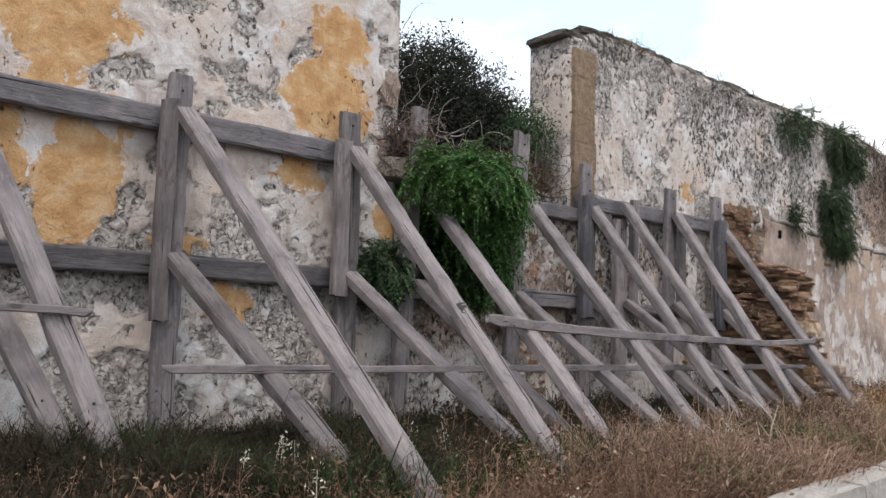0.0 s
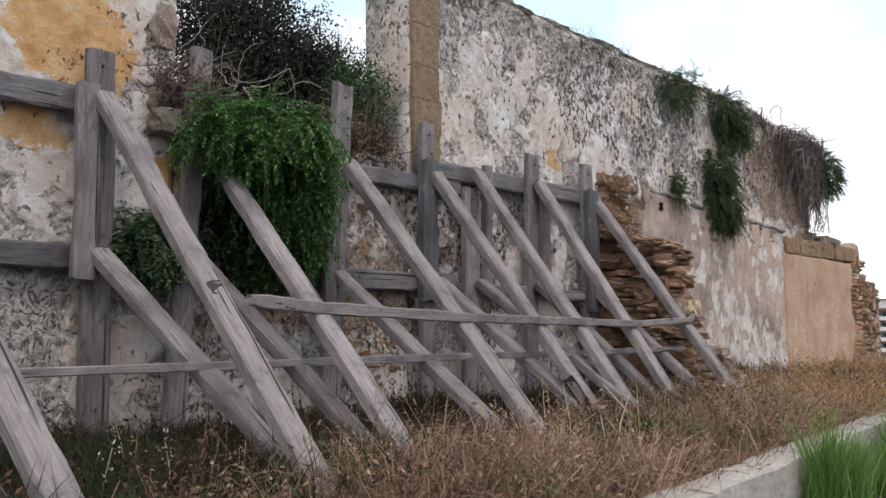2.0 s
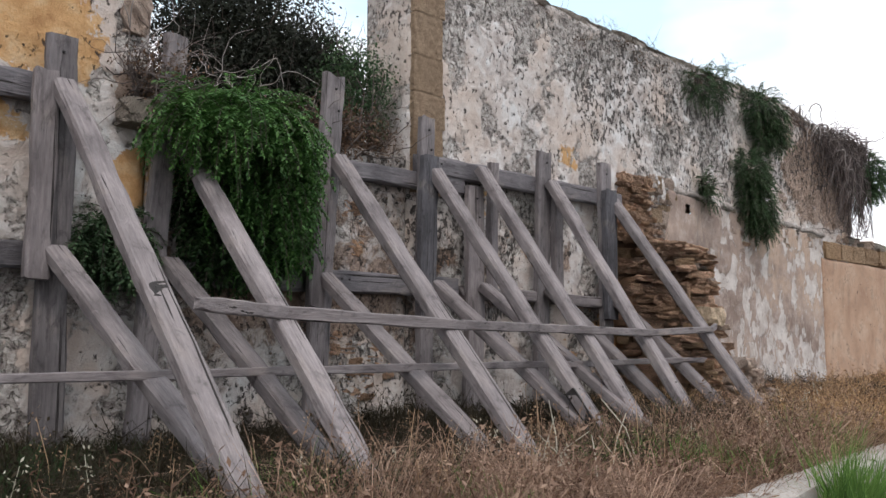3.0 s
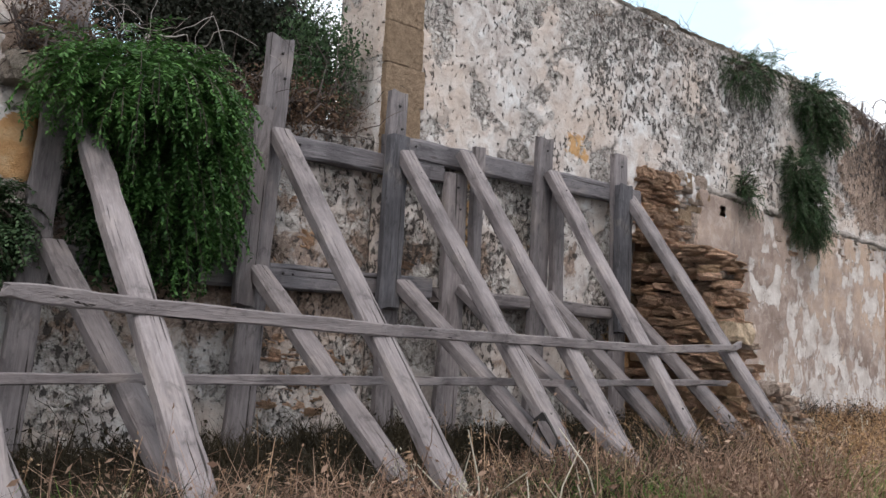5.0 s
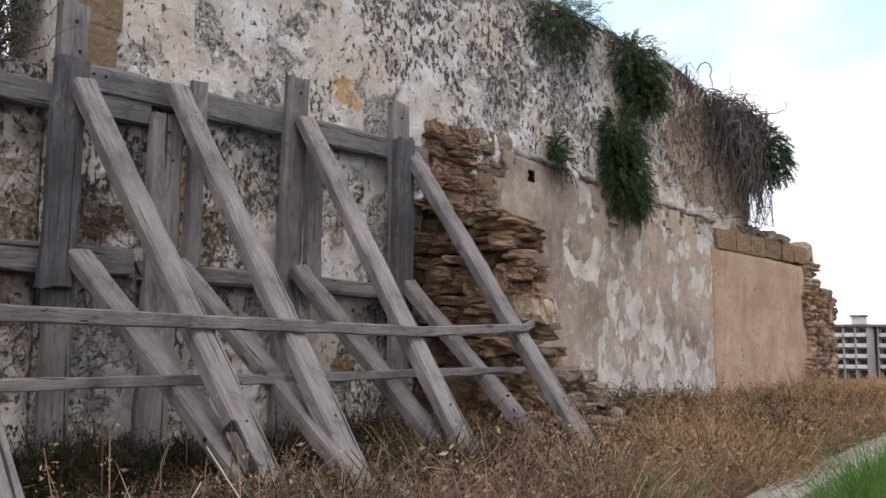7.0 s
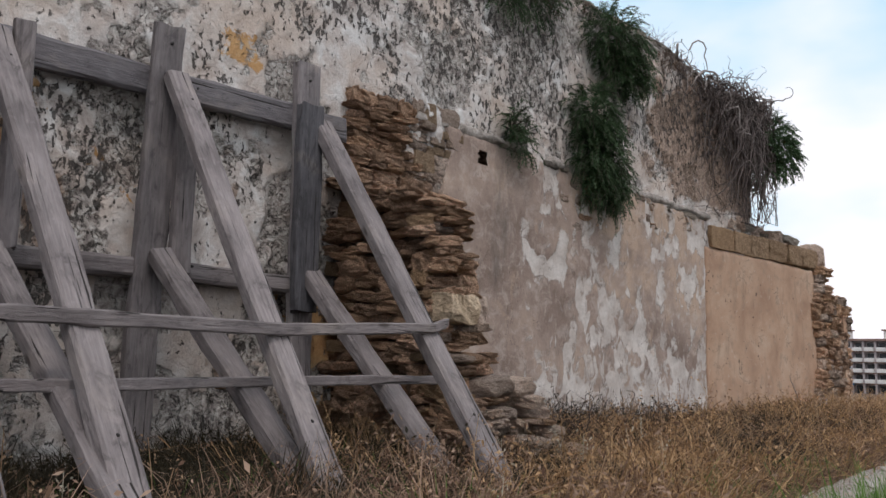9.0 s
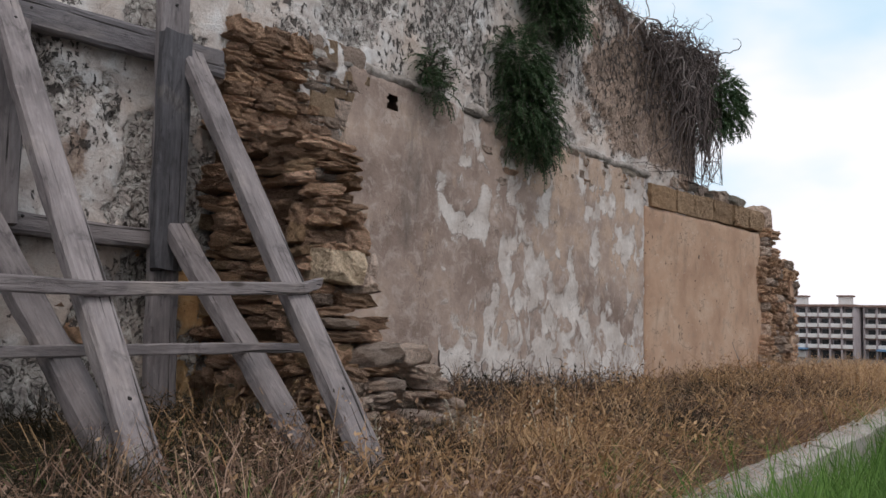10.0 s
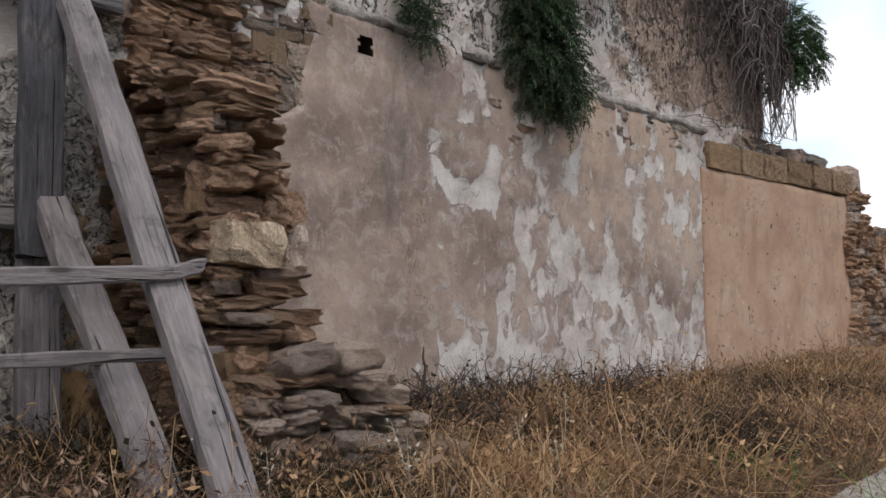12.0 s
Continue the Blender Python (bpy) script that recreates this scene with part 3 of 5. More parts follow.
relief_wall("wall_4", 11.78, 17.27, 0.45, lambda x: 3.53 - 0.038 * (x - 12.4) + 0.05 * (fbm(x * 2.0, x * 0 + 0.5, 44) - 0.5), WALL - 0.04, 0.03, M_GREY,
            lambda x, z: 0.02 * fbm(x * 0.8, z * 0.8, 66) + 0.012 * (1 - step01(0.45, 0.55, flake_grey(x, z))) + 0.01 * fbm(x * 9, z * 9, 12, 3),
            {"ochre": lambda x, z: 0.30 + 0.25 * step01(14.0, 15.4, x) * step01(1.5, 2.4, z) + 0.15 * step01(2.8, 3.2, z) * step01(13.8, 14.6, x), "flake": flake_grey,
             "lichen": lambda x, z: 0.55 * np.exp(-((x - 13.07) / 0.30) ** 2) * step01(1.2, 2.6, z) + 0.1}, 0.025,
            "grey-brown cement render peeling in pale patches", left=lambda z: 11.78 + 0.56 * step01(2.55, 2.9, z) + 0.14 * (fbm(z * 3, z * 0, 7) - 0.5), gap=(*HOLE, 0.062))

relief_wall("wall_5", 17.274, 21.4, 0.3, level(2.98, 0.05, 2.0, 54), WALL - 0.05, 0.5, M_TAN,
            lambda x, z: 0.03 * fbm(x * 0.8, z * 0.8, 67) + 0.008 * fbm(x * 9, z * 9, 14, 3), {"ochre": flat0}, 0.04,
            "low garden wall in stained tan render, pitted and cracked", right=lambda z: 21.4 - 0.35 * step01(1.2, 2.8, z) + 0.3 * (fbm(z * 2.5, z * 0, 9) - 0.5))

# ---------------------------------------------------------------- timber shoring


def timber_mesh(name, length, width, thick, seed, mat, bow=0.012, wear=0.006, split=0.0):
    """A sawn board along x from 0 to length: chamfered, slightly bowed and twisted, with worn uneven ends."""
    r = random.Random(seed)
    n = max(6, int(length / 0.16))
    c = min(width, thick) * 0.16
    w, t = width / 2, thick / 2
    ring = [(-w + c, -t), (0, -t), (w - c, -t), (w, -t + c), (w, t - c), (w - c, t), (-w + c, t), (-w, t - c), (-w, -t + c)]
    k = len(ring)
    vs, fs = [], []
    ph, by, bz = r.uniform(0, 6), r.uniform(-bow, bow), r.uniform(-bow, bow)
    for i in range(n + 1):
        u = i / n
        x = u * length
        tw = 0.05 * math.sin(u * 2.2 + ph)
        oy, oz = by * math.sin(u * math.pi) + 0.004 * math.sin(u * 9 + ph), bz * math.sin(u * math.pi)
        for j, (a, d) in enumerate(ring):
            s = 1 + r.uniform(-wear, wear) / 0.08
            if i in (0, n):
                x = u * length + r.uniform(-0.014, 0.014)
            vs.append((x, a * s * math.cos(tw) - d * math.sin(tw) + oy, d * s * math.cos(tw) + a * math.sin(tw) + oz))
    for i in range(n):
        for j in range(k):
            fs.append((i * k + j, i * k + (j + 1) % k, (i + 1) * k + (j + 1) % k, (i + 1) * k + j))
    fs.append(tuple(range(k))[::-1])
    fs.append(tuple(range(n * k, n * k + k)))
    me = bpy.data.meshes.new(name)
    me.from_pydata(vs, [], fs)
    me.materials.append(mat)
    me.update()
    return me


def timber(name, p0, p1, width, thick, seed, across=(1, 0, 0), parent=None, label="", group="", mat=None, bow=0.012):
    """A board from p0 to p1 with its width along across."""
    p0, p1 = Vector(p0), Vector(p1)
    d = (p1 - p0).normalized()
    z = d.cross(Vector(across)).normalized()
    y = z.cross(d)
    ob = new(name, timber_mesh(name, (p1 - p0).length, width, thick, seed, mat or M_WOOD, bow))
    m = Matrix((d, y, z)).transposed().to_4x4()
    m.translation = p0
    if parent:
        ob.parent = parent
        ob.matrix_parent_inverse = parent.matrix_basis.inverted()
    ob.matrix_basis = m
    if label:
        tagged(ob, label, "" if parent else "timber", group)
    return ob


def nails(parent, spots, seed):
    for k, p in enumerate(spots):
        bm = bmesh.new()
        bmesh.ops.create_cone(bm, segments=8, radius1=0.011, radius2=0.007, depth=0.014, cap_ends=True)
        me = bpy.data.meshes.new("bolt")
        bm.to_mesh(me)
        bm.free()
        me.materials.append(M_CHAR)
        ob = new("bolt", me)
        ob.parent = parent
        ob.matrix_parent_inverse = parent.matrix_basis.inverted()
        ob.matrix_basis = pose(*p, 90, 0, 0)


UP = (0, 0, 1)
GP, GB, GR = "upright boards of the shoring", "raking braces of the shoring", "rails of the shoring"
# (x foot, x head, head height, width), cleat (x foot, x head, z low, z high, width) or None
POSTS = [
    (1.42, 1.42, 3.55, 0.19, (1.33, 1.33, 1.7, 3.3, 0.14)),
    (2.90, 2.91, 3.53, 0.18, (2.80, 2.81, 1.70, 3.31, 0.13)),
    (4.505, 4.495, 3.56, 0.20, (4.375, 4.375, 1.96, 3.28, 0.15)),
    (5.09, 5.30, 3.76, 0.17, None),
    (6.55, 6.73, 3.78, 0.20, (6.51, 6.58, 1.84, 3.22, 0.15)),
    (7.80, 7.81, 3.62, 0.17, (7.73, 7.77, 1.89, 3.24, 0.19)),
    (8.41, 8.46, 3.06, 0.22, (8.62, 8.64, 2.06, 3.30, 0.11)),
    (9.45, 9.55, 3.57, 0.20, (9.66, 9.67, 2.0, 3.12, 0.13)),
    (10.67, 10.65, 3.60, 0.20, (10.63, 10.63, 1.82, 3.28, 0.20)),
]
for k, (xa, xb, h, w, cleat) in enumerate(POSTS):
    yb = 6.03
    g = float(ground_z(np.array(xa), np.array(6.0)))
    post = timber("timber_post", (xa, yb, g - 0.1), (xb, yb, h), w, 0.075, 100 + k,
                  label="tall grey weathered timber board standing against the wall" if k != 6 else "short broad pale timber board under the rail", group=GP, mat=M_POST if k != 6 else M_WOOD)
    if cleat:
        ca, cb, z0, z1, cw = cleat
        timber("cleat", (ca, yb - 0.085, z0), (cb, yb - 0.085, z1), cw, 0.08, 140 + k, parent=post, label="dark stained board nailed in front" if k in (5, 8) else "narrower grey board nailed in front", mat=M_DARKWOOD if k in (5, 8) else M_WOOD)
    nails(post, [(xb, yb - 0.046, h - 0.12), (xb + 0.03, yb - 0.046, h - 0.3)], k)

# (start, end, width, thickness, label)
RAILS = [
    ((-4.0, 6.12, 3.19), (4.42, 6.12, 3.20), 0.185, 0.11, "long grey timber rail across ochre plaster"),
    ((-4.0, 6.12, 2.10), (4.42, 6.12, 2.115), 0.17, 0.10, "long grey timber rail at waist height of the posts"),
    ((6.60, 6.13, 3.02), (8.38, 6.13, 3.06), 0.16, 0.10, "short grey timber rail between two posts"),
    ((7.77, 6.12, 3.20), (11.08, 6.12, 3.22), 0.18, 0.11, "grey timber rail with a worn end"),
    ((5.25, 6.13, 2.06), (8.29, 6.13, 2.085), 0.18, 0.10, "dark grey lower timber rail behind the braces"),
    ((8.36, 6.10, 2.035), (10.62, 6.10, 2.01), 0.12, 0.16, "pale grey lower timber rail with lit top"),
]
for k, (a, b2, w, t, lab) in enumerate(RAILS):
    rail = timber("timber_rail", a, b2, w, t, 200 + k, across=UP, label=lab, group=GR, mat=M_RAIL if k < 5 else M_WOOD)
    nails(rail, [(xb, a[1] - t / 2 - 0.002, a[2] + 0.03) for xa, xb, *_ in POSTS if a[0] + 0.1 < xb + 0.16 < b2[0] for xb in (xb + 0.16, xb + 0.24)], k)

# (head, foot) of each raking brace; the foot runs on into the soil
BRACES = [
    ((1.40, 5.88, 3.10), (2.17, 4.86, 0.70), 0.16), ((1.52, 5.88, 2.05), (2.02, 5.12, 0.70), 0.15),
    ((2.92, 5.90, 3.20), (3.27, 3.50, 0.70), 0.155),
    ((2.90, 5.90, 2.12), (3.21, 4.00, 0.70), 0.150),
    ((4.48, 5.90, 3.17), (4.51, 3.57, 0.70), 0.150),
    ((4.48, 5.90, 2.10), (4.72, 3.94, 0.70), 0.140),
    ((5.36, 5.90, 2.90), (5.31, 3.69, 0.70), 0.150),
    ((5.26, 5.90, 2.08), (5.44, 4.06, 0.70), 0.140),
    ((6.71, 5.90, 3.02), (6.71, 3.81, 0.70), 0.155),
    ((6.61, 5.90, 2.05), (6.59, 3.95, 0.70), 0.140),
    ((7.84, 5.90, 3.06), (8.07, 4.19, 0.70), 0.150),
    ((7.87, 5.90, 2.05), (8.05, 4.17, 0.70), 0.150),
    ((8.50, 5.93, 3.17), (8.55, 4.13, 0.70), 0.150),
    ((8.52, 5.90, 2.05), (8.48, 3.91, 0.70), 0.140),
    ((9.57, 5.92, 3.18), (9.64, 4.30, 0.70), 0.150),
    ((9.52, 5.90, 2.07), (9.61, 4.35, 0.70), 0.150),
    ((10.75, 5.95, 3.14), (10.68, 4.11, 0.70), 0.150),
    ((10.68, 5.90, 2.03), (10.57, 4.36, 0.70), 0.150),
]
braces = []
for k, (a, b2, w) in enumerate(BRACES):
    a, b2 = Vector(a), Vector(b2)
    b2 = b2 + (b2 - a).normalized() * 0.16
    a = a - (b2 - a).normalized() * 0.06
    braces.append(timber("timber_brace", a, b2, w, 0.095, 300 + k, bow=0.006,
                         label="long raking timber brace, grey and split, footed in grass" if k % 2 == 0 else "short raking timber brace under the long one", group=GB))


def on_brace(k, z):
    a, b2 = Vector(BRACES[k][0]), Vector(BRACES[k][1])
    return a + (b2 - a) * ((a.z - z) / (a.z - b2.z))


for k, ob in enumerate(braces):
    nails(ob, [on_brace(k, BRACES[k][0][2] - 0.12) + Vector((0.02, -0.05, 0.0)), on_brace(k, 1.2) + Vector((0.0, -0.052, 0.0)), on_brace(k, 0.98) + Vector((0.03, -0.052, 0.0))], k)
# charred splice on the broken brace and on the front of another
for k, z0, z1, w, t in ((4, 1.77, 1.85, 0.125, 0.101), (10, 0.74, 1.18, 0.02, 0.099)):
    off = 0.0 if k == 4 else -0.07
    timber("burnt_patch", on_brace(k, z1) + Vector((off, 0, 0)), on_brace(k, z0) + Vector((off, 0, 0)), w, t, 350 + k, parent=braces[k], label="charred black stretch", mat=M_CHAR, bow=0.0)


def stringer(points, width, thick, seed, label, end=1.0):
    """A thin sagging lath over the braces, built of straight lengths in one board."""
    r = random.Random(seed)
    vs, fs = [], []
    pts = []
    for (a, b2) in zip(points[:-1], points[1:]):
        for i in range(8):
            pts.append(Vector(a).lerp(Vector(b2), i / 8))
    pts.append(Vector(points[-1]))
    o = pts[0].copy()
    for i, p in enumerate(pts):
        j = r.uniform(-0.003, 0.003)
        h, t = width / 2 * (0.75 if i == 0 else 1.0) * (1 + (end - 1) * i / len(pts)) + j, thick / 2
        c = t * 0.35
        for dy, dz in ((-t, -h + c), (-t, h - c), (-t + c, h), (t - c, h), (t, h - c), (t, -h + c), (t - c, -h), (-t + c, -h)):
            vs.append(p - o + Vector((0 if 0 < i < len(pts) - 1 else r.uniform(-0.03, 0.03), dy, dz)))
    for i in range(len(pts) - 1):
        for j in range(8):
            fs.append((i * 8 + j, (i + 1) * 8 + j, (i + 1) * 8 + (j + 1) % 8, i * 8 + (j + 1) % 8))
    fs += [tuple(range(8)), tuple(range(len(vs) - 8, len(vs)))[::-1]]
    ob = mesh_object("stringer_board", vs, fs, M_WOOD)
    ob.location = o
    return tagged(ob, label, "timber", "stringers nailed over the braces")


def over(k, z, dx=0.0, gap=0.085):
    p = on_brace(k, z)
    return (p.x + dx, p.y - gap, z)


stringer([over(4, 1.77, 0.16), over(6, 1.74), over(8, 1.69), over(10, 1.68), over(12, 1.67), over(14, 1.655), over(16, 1.70), over(16, 1.735, 0.14)], 0.085, 0.045, 1,
         "long grey lath nailed across the long braces, splintered at one end", 0.68)
stringer([over(3, 1.40, -0.72), over(3, 1.395), over(5, 1.39), over(7, 1.39), over(9, 1.39), over(11, 1.385), over(13, 1.38), over(15, 1.38), over(17, 1.38), over(17, 1.375, 0.45)], 0.055, 0.04, 2,
         "thin grey lath nailed across the short braces")
stringer([(-1.0, 5.25, 1.76), over(0, 1.73), over(0, 1.715, 0.17)], 0.05, 0.04, 3, "doubled grey lath end nailed across a brace")

# ---------------------------------------------------------------- masonry pieces
rs = random.Random(11)
RUBBLES = [block_mesh("stone", 1, 1, 1, M_RUBBLE, 500 + k, 0.10, 4, 0.86, 0.95) for k in range(12)]
SANDS = [block_mesh("sandstone_block", 1, 1, 1, M_SAND, 520 + k, 0.03, 4, 0.95, 0.985) for k in range(5)]
PALES = [block_mesh("pale_block", 1, 1, 1, M_PALE, 540 + k, 0.085, 4, 0.86, 0.94, k % 2 == 0) for k in range(6)]
COPES = [block_mesh("coping_stone", 1, 1, 1, M_COPE, 560 + k, 0.05, 4, 0.92, 0.97, True) for k in range(6)]
QUOINS = [block_mesh("quoin_block", 1, 1, 1, M_QUOIN, 580 + k, 0.008, 4, 0.985, 0.992) for k in range(4)]


def put_stone(parent, pool, x, y, z, sx, sy, sz, tilt=6):
    m = pose(x, y, z, rs.uniform(-tilt, tilt), rs.uniform(-tilt, tilt), rs.uniform(-tilt, tilt) * 1.6) @ Matrix.Diagonal((sx, sy, sz, 1))
    me = rs.choice(pool)
    return piece(me.name.split(".")[0], me, parent, m)


def curve_at(z, table):
    for (z0, v0), (z1, v1) in zip(table[:-1], table[1:]):
        if z0 <= z <= z1:
            return v0 + (v1 - v0) * (z - z0) / (z1 - z0)
    return table[0][1] if z < table[0][0] else table[-1][1]


FRONT = [(0.6, 4.45), (1.0, 4.75), (1.3, 4.95), (1.6, 5.12), (1.9, 5.12), (2.08, 5.26), (2.25, 5.10), (2.45, 5.16), (2.6, 5.3)]
RIGHT = [(0.6, 12.7), (0.95, 12.3), (1.2, 12.02), (1.4, 11.80), (1.6, 11.72), (2.1, 11.64), (2.3, 11.70), (2.6, 11.56)]
LEFT = [(0.6, 11.25), (1.4, 11.30), (2.6, 11.33)]

stub = empty("ruined_cross_wall", "broken stub of a rubble cross wall with exposed brown stones", "ruined wall")
stub.location = (-0.22, -0.04, 0)


def stub_core():
    """The mortar and small rubble inside the stub."""
    vs, fs = [], []
    zs = np.linspace(0.5, 2.62, 44)
    n = 40
    for z in zs:
        l, r, f = curve_at(z, LEFT) + 0.06, curve_at(z, RIGHT) - 0.08, curve_at(z, FRONT) + 0.08
        loop = [(l, 6.25 + (f - 6.25) * t) for t in np.linspace(0, 1, 14)] + [(l + (r - l) * t, f + 0.12 * t) for t in np.linspace(0, 1, 13)[1:]] + \
               [(r, f + 0.12 + (6.25 - f - 0.12) * t) for t in np.linspace(0, 1, 16)[1:]]
        n = len(loop)
        for x, y in loop:
            k = noise.noise(Vector((x * 6, y * 6, z * 7))) * 0.05
            vs.append((x + k, y + k, z + (0.22 * max(0, (y - 5.3)) if z > 2.4 else 0)))
    for i in range(len(zs) - 1):
        for j in range(n - 1):
            fs.append((i * n + j, i * n + j + 1, (i + 1) * n + j + 1, (i + 1) * n + j))
    fs.append(tuple(range((len(zs) - 1) * n, len(zs) * n)))
    return mesh_object("core", vs, fs, M_CORE, stub, "earthy mortar core")


stub_core()
z = 0.72
while z < 2.56:
    h = rs.choice((0.045, 0.06, 0.075, 0.09, 0.12))
    zc = z + h / 2
    f, l, r = curve_at(zc, FRONT), curve_at(zc, LEFT), curve_at(zc, RIGHT)
    y = f + 0.04
    while y < 6.15:
        ln = rs.uniform(0.08, 0.30)
        put_stone(stub, RUBBLES if rs.random() < 0.85 else SANDS, l + 0.07 + rs.uniform(-0.05, 0.06), y + ln / 2, zc, 0.24, ln * 1.04, h * rs.choice((0.75, 1.0, 1.15, 1.4)), 9)
        y += ln + 0.012
    x = l
    while x < r - 0.05:
        ln = rs.choice((0.05, 0.08, 0.12, 0.17, 0.26))
        if rs.random() < 0.9 and not (1.74 < zc < 1.93 and 11.3 < x + ln / 2 < 11.9):
            put_stone(stub, RUBBLES if rs.random() < (0.8 if x < 11.7 and zc > 1.2 else 0.15) else PALES, x + ln / 2, f + 0.08 + rs.uniform(-0.09, 0.08), zc, ln * 1.04, 0.26, h * rs.choice((0.75, 1.0, 1.15, 1.4)), 9)
        x += ln + 0.012
    y = f + 0.2
    while y < 6.1:
        ln = rs.uniform(0.16, 0.34)
        put_stone(stub, RUBBLES, r - 0.06, y + ln / 2, zc, 0.24, ln, h * 1.08)
        y += ln + 0.02
    z += h + 0.006
for sx, sz, x, y, zz in ((0.27, 0.2, 11.43, 5.12, 1.85), (0.12, 0.2, 11.69, 5.20, 1.85)):
    me = block_mesh("yellow_block", sx, 0.28, sz, M_YELLOW if sx > 0.2 else M_PALE, int(x * 100), 0.05, 3)
    tagged(piece("dressed_block", me, stub, pose(x, y, zz, 2, 3, -4)), "pale yellow squared stone block")
# flat stones on top
for k in range(7):
    put_stone(stub, RUBBLES, 11.45 + rs.uniform(-0.08, 0.1), 5.3 + 0.14 * k, 2.60 + 0.035 * k, 0.36, 0.22, 0.08, 6)
# scar of torn-out stones on the wall above the stub and beside it
scar = empty("stone_scar", "scar of torn rubble stones projecting from the wall", "rubble")
scar.location = (-0.15, 0, 0)
z = 2.70
while z < 3.5:
    h = rs.choice((0.045, 0.06, 0.08, 0.11))
    x = 11.28 + rs.uniform(0, 0.05)
    end = 12.02 + 0.1 * math.sin(z * 9)
    while x < end:
        ln = rs.uniform(0.08, 0.28)
        put_stone(scar, RUBBLES, x + ln / 2, WALL + 0.03 + rs.uniform(-0.04, 0.03) - 0.05 * (x < 11.85), z + h / 2, ln, 0.18, h * rs.choice((0.9, 1.1, 1.3)), 5)
        x += ln + 0.012
    z += h + 0.01
z = 2.80
while z < 3.5:
    h = rs.choice((0.07, 0.12, 0.16, 0.2))
    x = 12.05 + rs.uniform(-0.03, 0.03)
    while x < 12.52:
        ln = rs.uniform(0.1, 0.3)
        put_stone(scar, PALES if rs.random() < 0.75 else QUOINS, x + ln / 2, WALL + 0.012 + rs.uniform(-0.012, 0.012), z + h / 2, ln, 0.12, h * 1.04, 5)
        x += ln + 0.012
    z += h + 0.008

# toppled rubble at the foot of the stub
heap = empty("rubble_heap", "heap of fallen stones in dead grass at the wall foot", "rubble")
heap.location = (-0.15, 0, 0)
for k in range(260):
    x, y = rs.uniform(11.3, 13.3), rs.uniform(4.5, 6.0)
    if y < 4.5 + 0.75 * (x - 11.3):
        y = 4.6 + 0.7 * (x - 11.3) + rs.uniform(-0.25, 0.5)
    if y > 6.1:
        continue
    s = rs.choice((0.06, 0.08, 0.10, 0.13, 0.17, 0.23)) * rs.uniform(0.85, 1.15)
    g = float(ground_z(np.array(x), np.array(y))) + 0.26 * max(0, 1 - (x - 11.3) / 1.8) * max(0, (y - 4.4) / 1.6)
    put_stone(heap, PALES if rs.random() < 0.55 else RUBBLES, x, y, g + s * 0.1, s, s * 0.8, s * 0.55, 26)
me = block_mesh("pale_boulder", 0.42, 0.3, 0.18, M_PALE, 31, 0.09, 4)
piece("boulder", me, heap, pose(12.0, 4.62, 0.80, 4, 6, 20))

# ledge where the render meets the upper wall
ledge = empty("wall_ledge", "broken stone ledge running along the old wall", "ledge", kind="structure")


def ledge_z(x):
    return 3.555 - 0.038 * (x - 12.4) + 0.05 * (fbm(x * 2.3, x * 0 + 4.0, 47) - 0.5)


def ledge_mortar():
    """A ragged mortar shelf with a lit top and an undercut."""
    xs = np.arange(11.95, 17.35, 0.02)
    out = 0.04 + 0.10 * (fbm(xs * 4.5, xs * 0, 58, 5, 0.6) - 0.42)
    out = np.where(fbm(xs * 1.4, xs * 0 + 2, 64) > 0.52, 0.008, np.clip(out, 0.008, 0.07))
    th = 0.012 + 0.07 * fbm(xs * 3.1, xs * 0 + 8, 59)
    zc = ledge_z(xs)
    j = 0.04 * (fbm(xs * 16, xs * 0, 60, 3) - 0.5)
    rows = [(WALL + 0.03, zc + 0.11), (WALL - 0.02 - 0.25 * out, zc + 0.06 + j), (WALL - 0.03 - out, zc + 0.015 + j), (WALL - 0.035 - out * 0.95, zc - 0.5 * th), (WALL - 0.03 - 0.2 * out, zc - th), (WALL + 0.03, zc - th - 0.01)]
    v = []
    for k, (y, z) in enumerate(rows):
        rag = 0.05 * (fbm(xs * 8 + 7 * k, xs * 0 + k, 61 + k, 4, 0.65) - 0.5) if 0 < k < 5 else 0.0
        v.append(np.stack([xs + 0.4 * rag, np.minimum(y + rag, WALL - 0.01) if 0 < k < 5 else np.broadcast_to(y, xs.shape), z + 0.9 * rag], 1))
    v = np.concatenate(v)
    n = len(xs)
    i = (np.arange(len(rows) - 1)[:, None] * n + np.arange(n - 1)[None]).ravel()
    return mesh_object("mortar_shelf", v, np.stack([i, i + n, i + n + 1, i + 1], 1), M_SHELF, ledge)


ledge_mortar()
x = 12.0
while x < 17.3:
    ln = rs.uniform(0.1, 0.35)
    if rs.random() < 0.55:
        put_stone(ledge, PALES if rs.random() < 0.6 else COPES, x + ln / 2, WALL - 0.005 + rs.uniform(-0.03, 0.01), float(ledge_z(np.array(x))) - 0.06 + rs.uniform(-0.03, 0.03), ln, 0.12, rs.uniform(0.04, 0.08), 6)
    x += ln + 0.04
